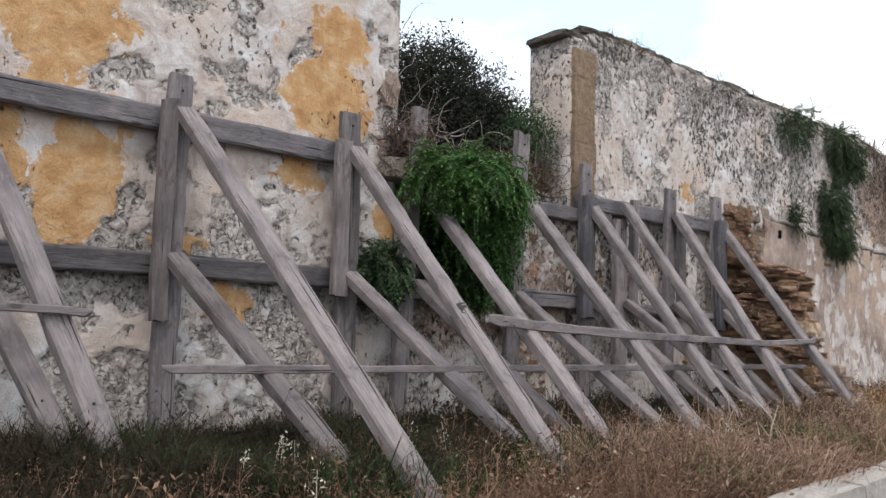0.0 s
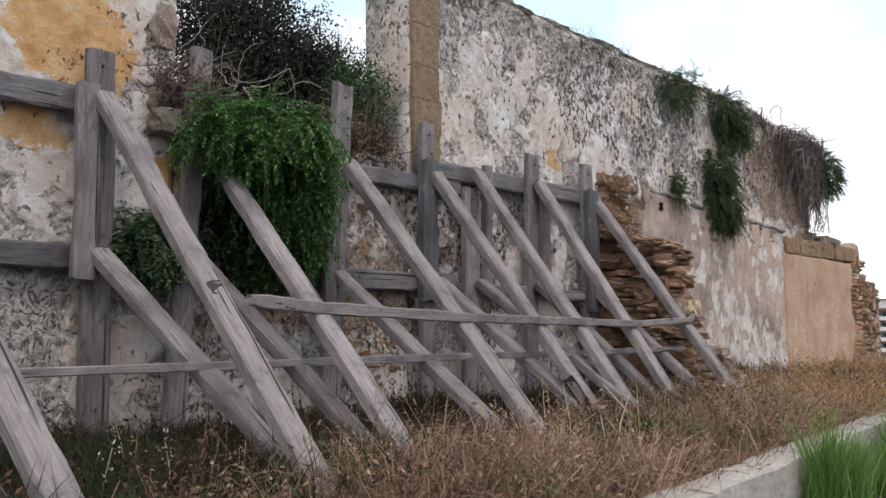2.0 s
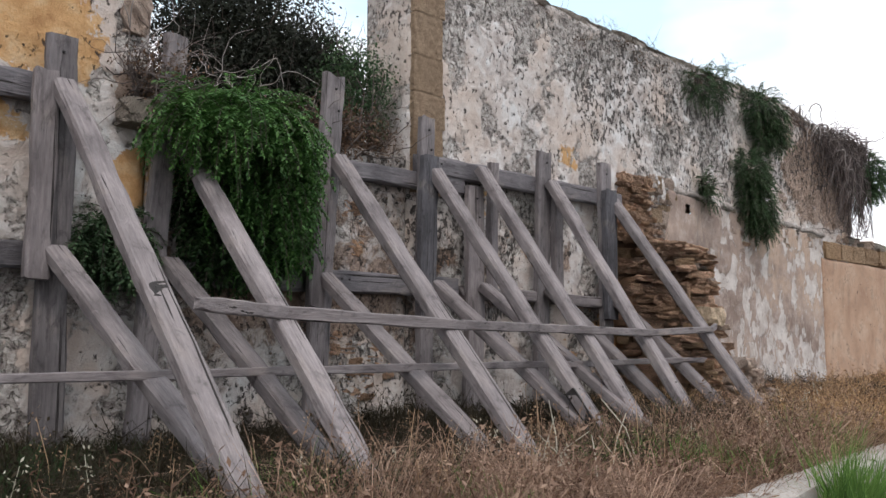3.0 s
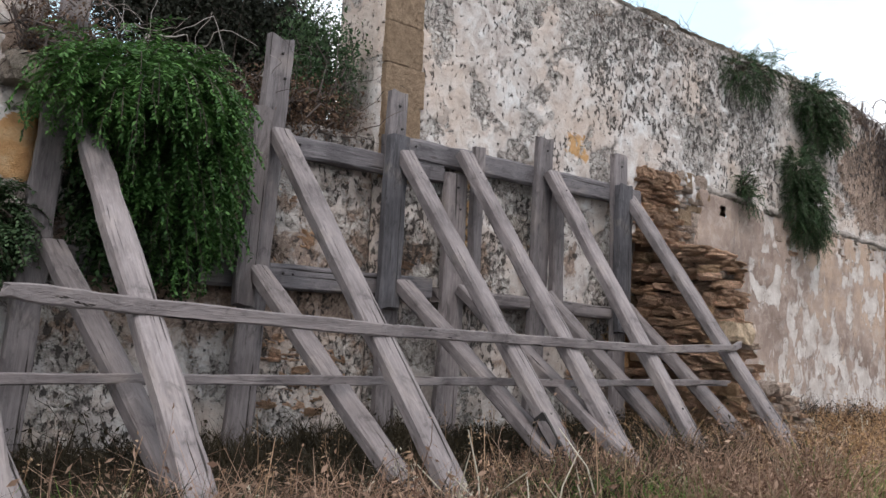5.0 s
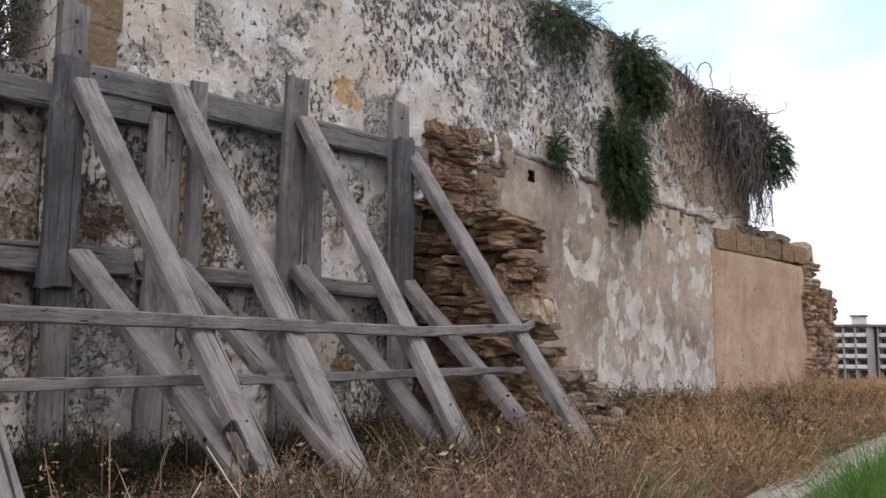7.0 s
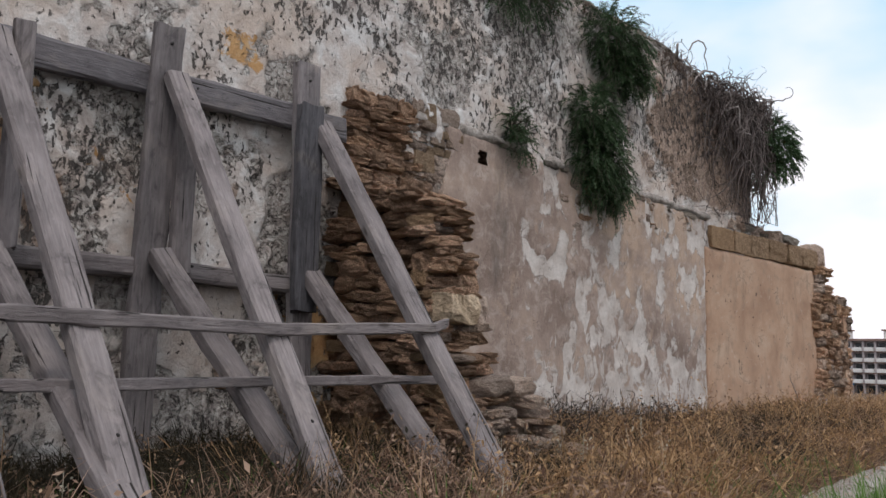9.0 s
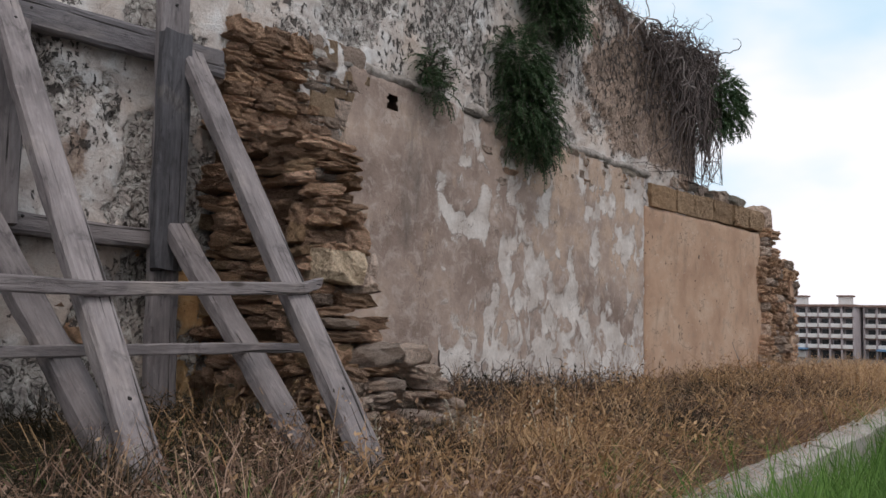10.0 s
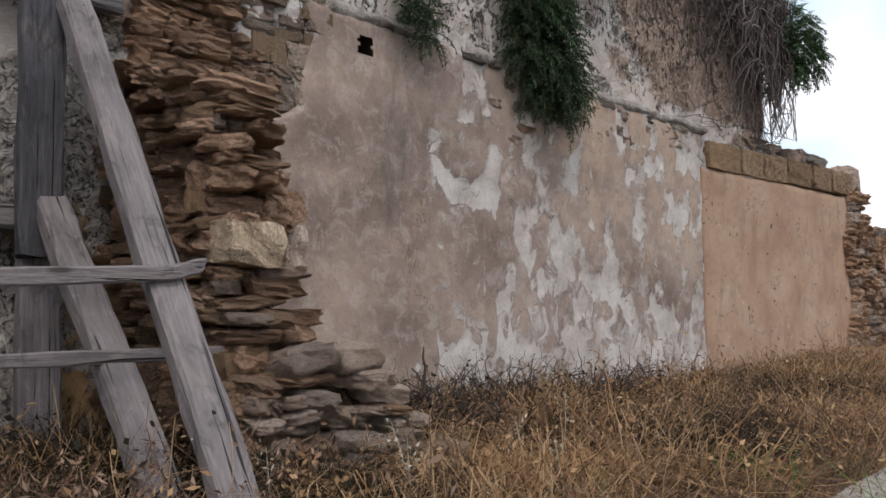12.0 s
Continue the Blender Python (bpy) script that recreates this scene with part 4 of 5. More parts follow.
# put-log hole through the render
hole = empty("putlog_hole", "small square dark hole with chipped edges in the wall", "hole", kind="structure")
bm = bmesh.new()
bmesh.ops.create_cube(bm, size=1, matrix=Matrix.Diagonal((0.26, 0.30, 0.26, 1)))
bmesh.ops.delete(bm, geom=[f for f in bm.faces if f.calc_center_median().y < -0.1], context="FACES_ONLY")
bmesh.ops.subdivide_edges(bm, edges=bm.edges[:], cuts=3, use_grid_fill=True)
for v in bm.verts:
    v.co += Vector([rs.uniform(-0.008, 0.008) for _ in range(3)])
me = bpy.data.meshes.new("recess")
bm.to_mesh(me)
bm.free()
me.materials.append(M_CORE)
piece("recess", me, hole, pose(HOLE[0], WALL + 0.14, HOLE[1]))

# coping on top of the long wall
cope = empty("wall_coping", "grey lichened mortar coping along the wall top", "coping", kind="structure")
x = 7.74
while x < 17.6:
    ln = rs.uniform(0.25, 0.55)
    zt = float(WALL_TWO_TOP(np.array([x + ln / 2]))[0])
    put_stone(cope, COPES, x + ln / 2, WALL + 0.30, zt - 0.01 + rs.uniform(-0.02, 0.02), ln * 1.4, 0.60 + rs.uniform(-0.02, 0.02), 0.11 + rs.uniform(-0.02, 0.03), 2.5)
    x += ln + 0.006

# dressed stone quoins at the broken wall ends
quoin = empty("corner_quoins", "tan sandstone corner blocks of the broken wall end", "stonework", kind="structure")
z = 2.95
while z < 4.98:
    h = rs.uniform(0.30, 0.42)
    w = rs.choice((0.38, 0.41))
    put_stone(quoin, QUOINS, 7.79 + w / 2, WALL + 0.115, z + h / 2, w, 0.37, h * 1.0, 0.3)
    z += h + 0.003
quoin2 = empty("corner_stones", "worn brown corner block in the plastered wall end", "stonework", kind="structure")
for zc, h, w in ((3.93, 0.32, 0.24), (3.36, 0.22, 0.3)):
    put_stone(quoin2, PALES, 5.08, WALL + 0.10, zc, w, 0.30, h, 0.8)
sill = new("stone_sill", block_mesh("stone_sill", 0.5, 0.3, 0.2, M_COPE, 77, 0.03, 4))
sill.matrix_basis = pose(5.2, WALL - 0.09, 3.16, 0, 2, 0)
tagged(sill, "grey-brown stone block projecting at the broken wall end", "stone")

# low wall: dressed capping, loose stones on top, ragged end
lowcap = empty("low_wall_capping", "row of tan dressed stone blocks capping the low wall", "capping", kind="structure")
lowcap.location = (-0.13, 0, 0)
x = 17.5
while x < 21.2:
    ln = rs.uniform(0.45, 0.75)
    put_stone(lowcap, SANDS, x + ln / 2, WALL + 0.16 + rs.uniform(-0.02, 0.02), 3.13 + 0.006 * (x - 17), ln, 0.52, 0.30, 0.8)
    x += ln + 0.022
put_stone(lowcap, PALES, 21.42, WALL + 0.16, 3.22, 0.34, 0.5, 0.4, 2)
for k in range(22):
    put_stone(lowcap, PALES if k % 3 else COPES, 17.5 + k * 0.145 + rs.uniform(-0.05, 0.05), WALL + 0.2 + rs.uniform(-0.12, 0.1), 3.33 + rs.uniform(0, 0.08), rs.uniform(0.2, 0.42), 0.3, rs.uniform(0.09, 0.2), 8)
ragged = empty("broken_wall_end", "ragged rubble end of the low wall, stepped down", "rubble wall")
ragged.location = (-0.1, 0, 0)
z = 0.4
while z < 3.0:
    h = rs.uniform(0.09, 0.19)
    x0, x1 = 21.05 + 0.1 * math.sin(z * 5), (22.35 if z < 2.5 else 21.5)
    x = x0
    while x < x1:
        ln = rs.uniform(0.15, 0.38)
        put_stone(ragged, RUBBLES if rs.random() < 0.6 else PALES, x + ln / 2, WALL + 0.07 + rs.uniform(-0.04, 0.04), z + h / 2, ln, 0.42, h * 1.05, 5)
        x += ln + 0.01
    z += h + 0.006
edge_me = block_mesh("render_edge", 0.16, 0.5, 2.25, M_TAN, 12, 0.02, 4)
piece("rendered_edge", edge_me, ragged, pose(22.32, WALL + 0.1, 1.5))
for k in range(14):
    put_stone(ragged, RUBBLES, 19.3 + k * 0.17, WALL - 0.07, 0.93 + rs.uniform(-0.04, 0.05), 0.2, 0.14, 0.1, 6)

# kerb
kerb = empty("kerb", "old pale concrete kerb edging the dry verge", "kerb", kind="structure")
KERBS = [block_mesh("kerb_stone", 1, 1, 1, M_KERB, 600 + k, 0.02, 5, 0.97, 0.985) for k in range(4)]
x = -6.0
while x < 40:
    ln = 1.0
    xc = x + ln / 2
    drop = 0.033 * max(0, xc - 24)
    piece("kerb_stone", KERBS[int(xc) % 4], kerb, pose(xc, float(kerb_y(np.array(xc))) - 0.13, 0.43 - drop, 0, 0, math.degrees(math.atan(0.09))) @ Matrix.Diagonal((ln * 1.03, 0.27, 0.60, 1)))
    x += ln + 0.004

# ---------------------------------------------------------------- shrubs and creepers
rng = np.random.default_rng(4)


def shell_points(n, centre, radii, low=-1.0, inner=0.75):
    """Points near the skin of an uneven ellipsoid, above a share of its height."""
    out = []
    while len(out) < n:
        d = rng.normal(size=(n, 3))
        d /= np.linalg.norm(d, axis=1, keepdims=True)
        d = d[d[:, 2] > low]
        r = rng.uniform(inner, 1.05, len(d)) * (0.8 + 0.4 * fbm(d[:, 0] * 2.5 + 9 + centre[0], d[:, 2] * 2.5 + d[:, 1] * 2, 3))
        out += list(np.concatenate([np.array(centre) + d * r[:, None] * np.array(radii), d], 1))
    return np.array(out[:n])


def sprays(points, length, leaf, width, pairs, droop):
    """Leaflets set in pairs along arching stems that start at points (position, outward way)."""
    P, D, N, Ls, Ws, stems = [], [], [], [], [], []
    for row in points:
        p, d = row[:3].copy(), row[3:].copy()
        d = d + rng.normal(size=3) * 0.35
        d[2] += 0.25
        d /= np.linalg.norm(d)
        L = length * rng.uniform(0.6, 1.25)
        stp = L / pairs
        path = []
        for k in range(pairs):
            d = d + np.array([0, 0, -droop * stp / length * 2.2])
            d /= np.linalg.norm(d)
            p = p + d * stp
            path.append((p.copy(), 0.003))
            side = np.cross(d, (0, 0, 1.0)) + rng.normal(size=3) * 0.15
            side /= np.linalg.norm(side) + 1e-6
            for s in (-1, 1):
                w = side * s + d * 0.55 + rng.normal(size=3) * 0.15
                P.append(p)
                D.append(w)
                N.append(np.array([0, -0.25, 1.0]) + rng.normal(size=3) * 0.25)
                Ls.append(leaf * rng.uniform(0.7, 1.2) * (1.1 - 0.5 * k / pairs))
                Ws.append(width * rng.uniform(0.8, 1.2))
        stems.append(path)
    return leaves(np.array(P), np.array(D), np.array(N), np.array(Ls), np.array(Ws)) + (stems,)


def leafy_bush(name, blobs, n, length, leaf, width, pairs, droop, mat, roots, label, category="bush", twig=M_DARKTWIG):
    """A bush of leafy sprays on arching stems: blobs are (centre, radii, share)."""
    thing = empty(name, label, category)
    pts = np.concatenate([shell_points(int(n * sh), c, r, low=-0.9) for c, r, sh in blobs] + [shell_points(int(n * sh * 0.5), c, tuple(q * 0.6 for q in r), inner=0.3) for c, r, sh in blobs])
    v, f, stems = sprays(pts, length, leaf, width, pairs, droop)
    mesh_object("foliage", v, f, mat, thing)
    paths = [s for s in stems[::2]]
    for root in roots:
        for row in pts[rng.choice(len(pts), 26)]:
            a, b = Vector(root), Vector(row[:3])
            mid = a.lerp(b, 0.5) + Vector(rng.normal(size=3) * 0.08)
            paths.append([(tuple(a), 0.014), (tuple(mid), 0.009), (tuple(b), 0.004)])
    tv, tf = tubes(paths, 3)
    tagged(mesh_object("twig_growth", tv, tf, twig, thing), kind="stuff")
    return thing


leafy_bush("green_bush", [((5.64, 5.74, 3.10), (0.44, 0.34, 0.17), 0.5), ((5.92, 5.86, 2.78), (0.32, 0.22, 0.40), 0.5), ((6.06, 5.92, 2.45), (0.18, 0.12, 0.3), 0.14)],
           820, 0.36, 0.062, 0.018, 17, 1.05, M_LEAF, [(5.8, 6.25, 3.2)], "dense bright green bush spilling over the broken wall")
# dark leaves added under the bright bush stand in for its shaded interior
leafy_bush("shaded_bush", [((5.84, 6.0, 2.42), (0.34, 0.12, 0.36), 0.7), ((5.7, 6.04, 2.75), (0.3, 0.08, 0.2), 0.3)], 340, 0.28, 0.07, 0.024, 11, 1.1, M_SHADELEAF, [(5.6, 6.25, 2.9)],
           "lower growth of the green bush, shade put into dark leaves")
# the darker leaf material here makes up for shade on the bush
leafy_bush("small_green_bush", [((4.90, 6.04, 2.2), (0.20, 0.1, 0.17), 1.0)], 230, 0.22, 0.05, 0.02, 10, 0.9, M_VINELEAF, [(4.95, 6.2, 2.3)],
           "small green bush growing from the wall face, shade in its colour")
for nm, blobs, n, root, lab in (
        ("wall_plant", [((13.45, 6.16, 5.12), (0.55, 0.12, 0.22), 0.6), ((13.85, 6.2, 5.36), (0.3, 0.2, 0.12), 0.25), ((13.1, 6.16, 4.95), (0.3, 0.1, 0.14), 0.25)], 250, (13.4, 6.3, 5.35), "thin green plant trailing from the wall top"),
        ("wall_plant", [((15.0, 6.1, 5.05), (0.46, 0.22, 0.30), 0.6), ((15.15, 6.1, 4.72), (0.36, 0.18, 0.26), 0.45)], 760, (15.2, 6.3, 5.3), "bushy green plant hanging from the wall top"),
        ("wall_plant", [((14.50, 6.08, 4.06), (0.32, 0.16, 0.28), 0.4), ((14.62, 6.08, 3.66), (0.36, 0.16, 0.34), 0.5), ((14.78, 6.1, 3.36), (0.28, 0.12, 0.24), 0.3)], 900, (14.7, 6.25, 4.1), "dark green plant hanging down the wall face"),
        ("wall_plant", [((13.24, 6.14, 3.72), (0.09, 0.07, 0.14), 0.6), ((13.34, 6.13, 3.55), (0.08, 0.06, 0.1), 0.4)], 90, (13.3, 6.24, 3.7), "small green tuft on the wall ledge")):
    leafy_bush(nm, blobs, int(n * 0.75), 0.24, 0.048, 0.0105, 12, 0.8, M_VINELEAF, [root], lab, "plant")


def twiggy(paths_n, start, spread, length, radius, fall, steps=7, curl=0.35):
    """Crooked bare twigs from random points of a box; fall bends them down."""
    out = []
    for _ in range(paths_n):
        p = np.array(start) + rng.uniform(-1, 1, 3) * np.array(spread)
        d = rng.normal(size=3)
        d[2] = abs(d[2]) * (1 if fall < 0.5 else -0.2)
        d /= np.linalg.norm(d)
        L = length * rng.uniform(0.5, 1.4)
        r = radius * rng.uniform(0.5, 1.4)
        path = [(tuple(p), r)]
        for k in range(steps):
            d = d + rng.normal(size=3) * curl + np.array([0, 0, -fall])
            d /= np.linalg.norm(d)
            p = p + d * L / steps
            path.append((tuple(p), r * (1 - 0.75 * (k + 1) / steps)))
        out.append(path)
    return out


def small_leaf_shrub(name, blobs, n, leaf, mat, twig, trunks, label, bare=40, category="bush"):
    """A shrub of many small leaves clumped on crooked twigs, with gaps."""
    thing = empty(name, label, category)
    P = np.concatenate([shell_points(int(n * sh / 26), c, r, inner=0.35) for c, r, sh in blobs])
    pts = np.repeat(P[:, :3], 26, 0) + rng.normal(size=(len(P) * 26, 3)) * 0.075
    d, nn = rng.normal(size=pts.shape), rng.normal(size=pts.shape)
    v, f = leaves(pts, d, nn, rng.uniform(0.6, 1.3, len(pts)) * leaf, rng.uniform(0.6, 1.2, len(pts)) * leaf * 0.5)
    mesh_object("foliage", v, f, mat, thing)
    paths = []
    for t in trunks:
        for row in P[rng.choice(len(P), min(len(P), 60))]:
            a, b = Vector(t), Vector(row[:3])
            m1, m2 = a.lerp(b, 0.35) + Vector(rng.normal(size=3) * 0.1), a.lerp(b, 0.7) + Vector(rng.normal(size=3) * 0.1)
            paths.append([(tuple(a), 0.02), (tuple(m1), 0.013), (tuple(m2), 0.008), (tuple(b), 0.003)])
    for c, r, sh in blobs:
        paths += twiggy(int(bare * sh), c, tuple(q * 0.8 for q in r), 0.5, 0.005, 0.0)
    tv, tf = tubes(paths, 3)
    tagged(mesh_object("twig_growth", tv, tf, twig, thing), kind="stuff")
    return thing


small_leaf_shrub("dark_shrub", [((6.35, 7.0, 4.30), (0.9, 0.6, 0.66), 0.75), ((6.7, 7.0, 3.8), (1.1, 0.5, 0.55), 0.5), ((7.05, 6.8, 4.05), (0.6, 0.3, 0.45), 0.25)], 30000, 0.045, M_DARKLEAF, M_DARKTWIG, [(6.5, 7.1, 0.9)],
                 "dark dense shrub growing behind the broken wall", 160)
small_leaf_shrub("grey_green_shrub", [((7.3, 6.55, 3.86), (0.46, 0.28, 0.5), 1.0)], 7000, 0.04, M_VINELEAF, M_TWIG, [(7.3, 6.6, 3.2)],
                 "sparse grey-green shrub beside the broken wall end", 50)
small_leaf_shrub("dry_shrub", [((5.2, 6.08, 3.42), (0.26, 0.2, 0.24), 1.0)], 1500, 0.03, M_BROWNLEAF, M_TWIG, [(5.2, 6.2, 3.24)], "dry brown shrub on a stone ledge", 90)
small_leaf_shrub("dry_weeds", [((7.0, 6.4, 3.36), (0.75, 0.3, 0.26), 1.0)], 5200, 0.035, M_BROWNLEAF, M_DARKTWIG, [(6.6, 6.5, 3.22), (7.3, 6.5, 3.22)],
                 "brown dead weeds along the broken wall top", 120, "weeds")


def twig_thing(name, paths, mat, label, category="branches", sides=4):
    v, f = tubes(paths, sides)
    ob = mesh_object(name, v, f, mat)
    return tagged(ob, label, category, kind="stuff" if len(paths) > 12 else "")


twig_thing("dead_branches", twiggy(26, (6.4, 6.35, 3.5), (0.55, 0.2, 0.18), 0.6, 0.005, 0.08, 10, 0.4) + twiggy(12, (5.4, 6.2, 3.6), (0.4, 0.15, 0.2), 0.6, 0.0035, 0.0, 9, 0.35),
           M_PALETWIG, "bleached bare branches tangled above the broken wall")

creeper = empty("dead_creeper", "tangled dead creeper hanging from the wall corner, green at one side", "creeper")


def hanging(n, x0, x1, length, radius, depth):
    """Crooked stems that hang from the wall top and swing a little as they fall."""
    out = []
    for _ in range(n):
        x = rng.uniform(x0, x1)
        zt = float(WALL_TWO_TOP(np.array([x]))[0]) + rng.uniform(-0.25, 0.12)
        p, d = np.array([x, WALL - rng.uniform(0.02, depth), zt]), np.array([rng.normal() * 0.6, -0.15, rng.uniform(-0.2, 0.5)])
        L, r, path = length * rng.uniform(0.35, 1.2), radius * rng.uniform(0.5, 1.4), []
        for k in range(13):
            path.append((tuple(p), r * (1 - 0.7 * k / 13)))
            d = d * 0.7 + np.array([rng.normal() * 0.55, rng.normal() * 0.2, -0.26 + rng.normal() * 0.4])
            d /= np.linalg.norm(d)
            p = p + d * L / 12
            p[0], p[1], p[2] = min(p[0], 18.86 + 0.1 * rng.random()), min(max(p[1], WALL - 0.34), WALL - 0.015 if p[0] < 18.8 else WALL + 0.3), min(max(p[2], 3.42), zt + 0.12)
        out.append(path)
    return out


vp = hanging(230, 17.95, 18.8, 2.6, 0.009, 0.26) + hanging(120, 17.4, 18.5, 1.5, 0.008, 0.2) + hanging(40, 16.4, 17.7, 0.9, 0.008, 0.12)
vp += twiggy(330, (18.1, 6.12, 5.02), (0.75, 0.24, 0.2), 0.5, 0.009, 0.06, 10, 1.0)
vp += twiggy(90, (18.55, 6.1, 4.75), (0.3, 0.2, 0.4), 0.45, 0.009, 0.15, 10, 1.0)
vp += twiggy(60, (18.0, 6.25, 5.12), (0.65, 0.25, 0.1), 0.26, 0.007, 0.0, 8, 0.8)
v, f = tubes(vp, 3)
tagged(mesh_object("stem_tangle", v, f, M_TWIG, creeper), kind="stuff")
v, f = tubes(hanging(14, 16.4, 18.6, 1.1, 0.017, 0.25), 5)
tagged(mesh_object("thick_stem_tangle", v, f, M_PALETWIG, creeper), kind="stuff")
green = np.concatenate([shell_points(420, (19.2, 6.02, 4.68), (0.36, 0.26, 0.30)), shell_points(240, (19.5, 6.02, 4.52), (0.30, 0.2, 0.26)), shell_points(120, (18.95, 6.04, 4.3), (0.2, 0.2, 0.3))])
v, f, st = sprays(green - np.array([0.12, 0, 0, 0, 0, 0]), 0.2, 0.055, 0.015, 10, 0.7)
mesh_object("foliage", v, f, M_VINELEAF, creeper)
v, f = tubes(st[::2], 3)
tagged(mesh_object("green_stem_tangle", v, f, M_SHADELEAF, creeper), kind="stuff")

# dark dry bushes at the foot of the render
for c, n in (((13.2, 5.7, 0.84), 420), ((14.2, 5.85, 0.82), 300), ((15.3, 5.9, 0.82), 220), ((12.65, 5.4, 0.84), 260), ((16.6, 6.0, 0.78), 70), ((18.4, 6.0, 0.76), 60)):
    twig_thing("dry_scrub", twiggy(int(n * 1.5), c, (0.55, 0.24, 0.08), 0.36, 0.006, 0.0, 8, 0.5), M_DARKTWIG, "dark leafless scrub at the wall foot", "scrub", 3)
twig_thing("dead_branch", twiggy(5, (12.85, 5.7, 0.82), (0.08, 0.08, 0.02), 0.8, 0.016, -0.08, 9, 0.25), M_DARKTWIG, "crooked black dead branch standing in scrub")
twig_thing("dead_branch", twiggy(4, (20.0, 5.95, 0.8), (0.05, 0.05, 0.02), 0.6, 0.03, -0.1, 7, 0.25), M_PALETWIG, "bleached dead stump before the low wall")

# small dry tufts on the wall top and under the coping
tufts = []
for k in range(46):
    x = rng.uniform(8.2, 17.2)
    zt = float(WALL_TWO_TOP(np.array([x]))[0])
    tufts += twiggy(9, (x, WALL + rng.uniform(-0.02, 0.3), zt + 0.06), (0.09, 0.05, 0.03), rng.uniform(0.1, 0.3), 0.003, -0.03, 5, 0.35)
    if k % 2:
        tufts += twiggy(14, (x, WALL - 0.05, zt - rng.uniform(0.05, 0.3)), (0.12, 0.03, 0.06), 0.16, 0.004, 0.2, 5, 0.5)
tagged(twig_thing("wall_top_weeds", tufts, M_BROWNLEAF, "dry brown weeds rooted along the wall top", "weeds", 3), kind="stuff")

# bare masonry showing low in the wall where the plaster has gone
bare = empty("exposed_masonry", "brown rubble stones showing through lost plaster", "rubble")
for cx, cz, rx2, rz2, n in ((7.1, 1.35, 0.45, 0.3, 34), (8.15, 2.38, 0.2, 0.16, 9), (6.95, 2.5, 0.3, 0.3, 16), (10.1, 1.45, 0.22, 0.16, 9), (15.5, 3.22, 1.5, 0.16, 60), (14.4, 3.05, 0.35, 0.2, 14)):
    for k in range(n):
        a, r = rs.uniform(0, 6.28), math.sqrt(rs.random())
        put_stone(bare, RUBBLES if cx < 12 or rs.random() < 0.2 else PALES, cx + rx2 * r * math.cos(a), WALL + (0.066 if cx < 12 else 0.028) + rs.uniform(-0.015, 0.015), cz + rz2 * r * math.sin(a), rs.uniform(0.09, 0.22), 0.16, rs.uniform(0.05, 0.1), 6)

# ---------------------------------------------------------------- grass and weeds


def scatter(n, x0, x1, s0, s1, keep=None):
    """Random roots between distances s0 and s1 from the kerb's inner edge."""
    x = rng.uniform(x0, x1, n * 2)
    s = rng.uniform(s0, s1, n * 2)
    y = kerb_y(x) + s
    ok = (y < 6.1) & ~((x > 11.25) & (x < 11.85) & (y > 5.2))
    if keep is not None:
        ok &= rng.uniform(0, 1, len(x)) < keep(x, y)
    x, y = x[ok][:n], y[ok][:n]
    return x, y, ground_z(x, y) - 0.02


def grass(name, x, y, z, h, w, lean, mat, label, droop=0.35, tuft=1, spread=0.05):
    """Blades in tufts that lean outwards from each root."""
    ang = None
    if tuft > 1:
        ox, oy = rng.normal(size=(2, len(x) * tuft)) * spread
        x, y = np.repeat(x, tuft) + ox, np.repeat(y, tuft) + oy
        z, ang = ground_z(x, y) - 0.02, np.arctan2(oy, ox) + rng.normal(size=len(x)) * 0.7
    hh = h * rng.uniform(0.35, 1.25, len(x)) * (0.45 + 1.1 * fbm(x * 1.4, y * 1.4, 21))
    v, f = blades(x, y, z, hh, w * rng.uniform(0.7, 1.3, len(x)), lean * rng.uniform(0.2, 1.6, len(x)), rng, droop, ang)
    ob = mesh_object(name, v, f, mat)
    return tagged(ob, label, "grass", kind="stuff")


def patchy(seed, f=0.9, lo=0.4, hi=0.58):
    return lambda x, y: step01(lo, hi, fbm(x * f, y * f, seed))


def front_side(x, y):
    near = step01(11.8, 9.5, x)
    near = np.maximum(near, 0.75 * step01(14.5, 13.0, x))
    return np.clip(1.15 - 0.5 * (y - kerb_y(x)) * near, 0.0, 1) * (1 - near * step01(1.3, 2.1, y - kerb_y(x)))


def low_by_wall(x, y):
    return step01(6.2, 5.2, y)


x, y, z = scatter(15000, 1.5, 26, 0.02, 4.4, lambda x, y: front_side(x, y) * (0.08 + 0.92 * step01(8.0, 11.0, x)) * (0.35 + 0.65 * low_by_wall(x, y)) * (0.25 + 0.75 * step01(0.38, 0.56, fbm(x * 1.1, y * 1.1, 27))))
grass("matted_grass", x, y, z, 0.15, 0.007, 3.0, M_STRAW, "matted flattened straw on the verge", 0.25)
x, y, z = scatter(3000, 2.5, 26, 0.1, 4.0, lambda x, y: front_side(x, y) * (0.1 + 0.9 * step01(7.5, 12, x)) * step01(0.44, 0.55, fbm(x * 0.9, y * 0.9, 19)) * low_by_wall(x, y))
grass("dry_grass", x, y, z, 0.29, 0.006, 1.5, M_STRAW, "dry straw-coloured grass tufts on the verge", 0.35, 14, 0.05)
x, y, z = scatter(700, 9.5, 24, 0.05, 2.4, lambda x, y: step01(0.47, 0.58, fbm(x * 1.5, y * 1.5, 33)) * low_by_wall(x, y))
grass("tall_dry_grass", x, y, z, 0.44, 0.0065, 1.3, M_GOLD, "taller golden dry grass clumps on the verge", 0.4, 18, 0.07)
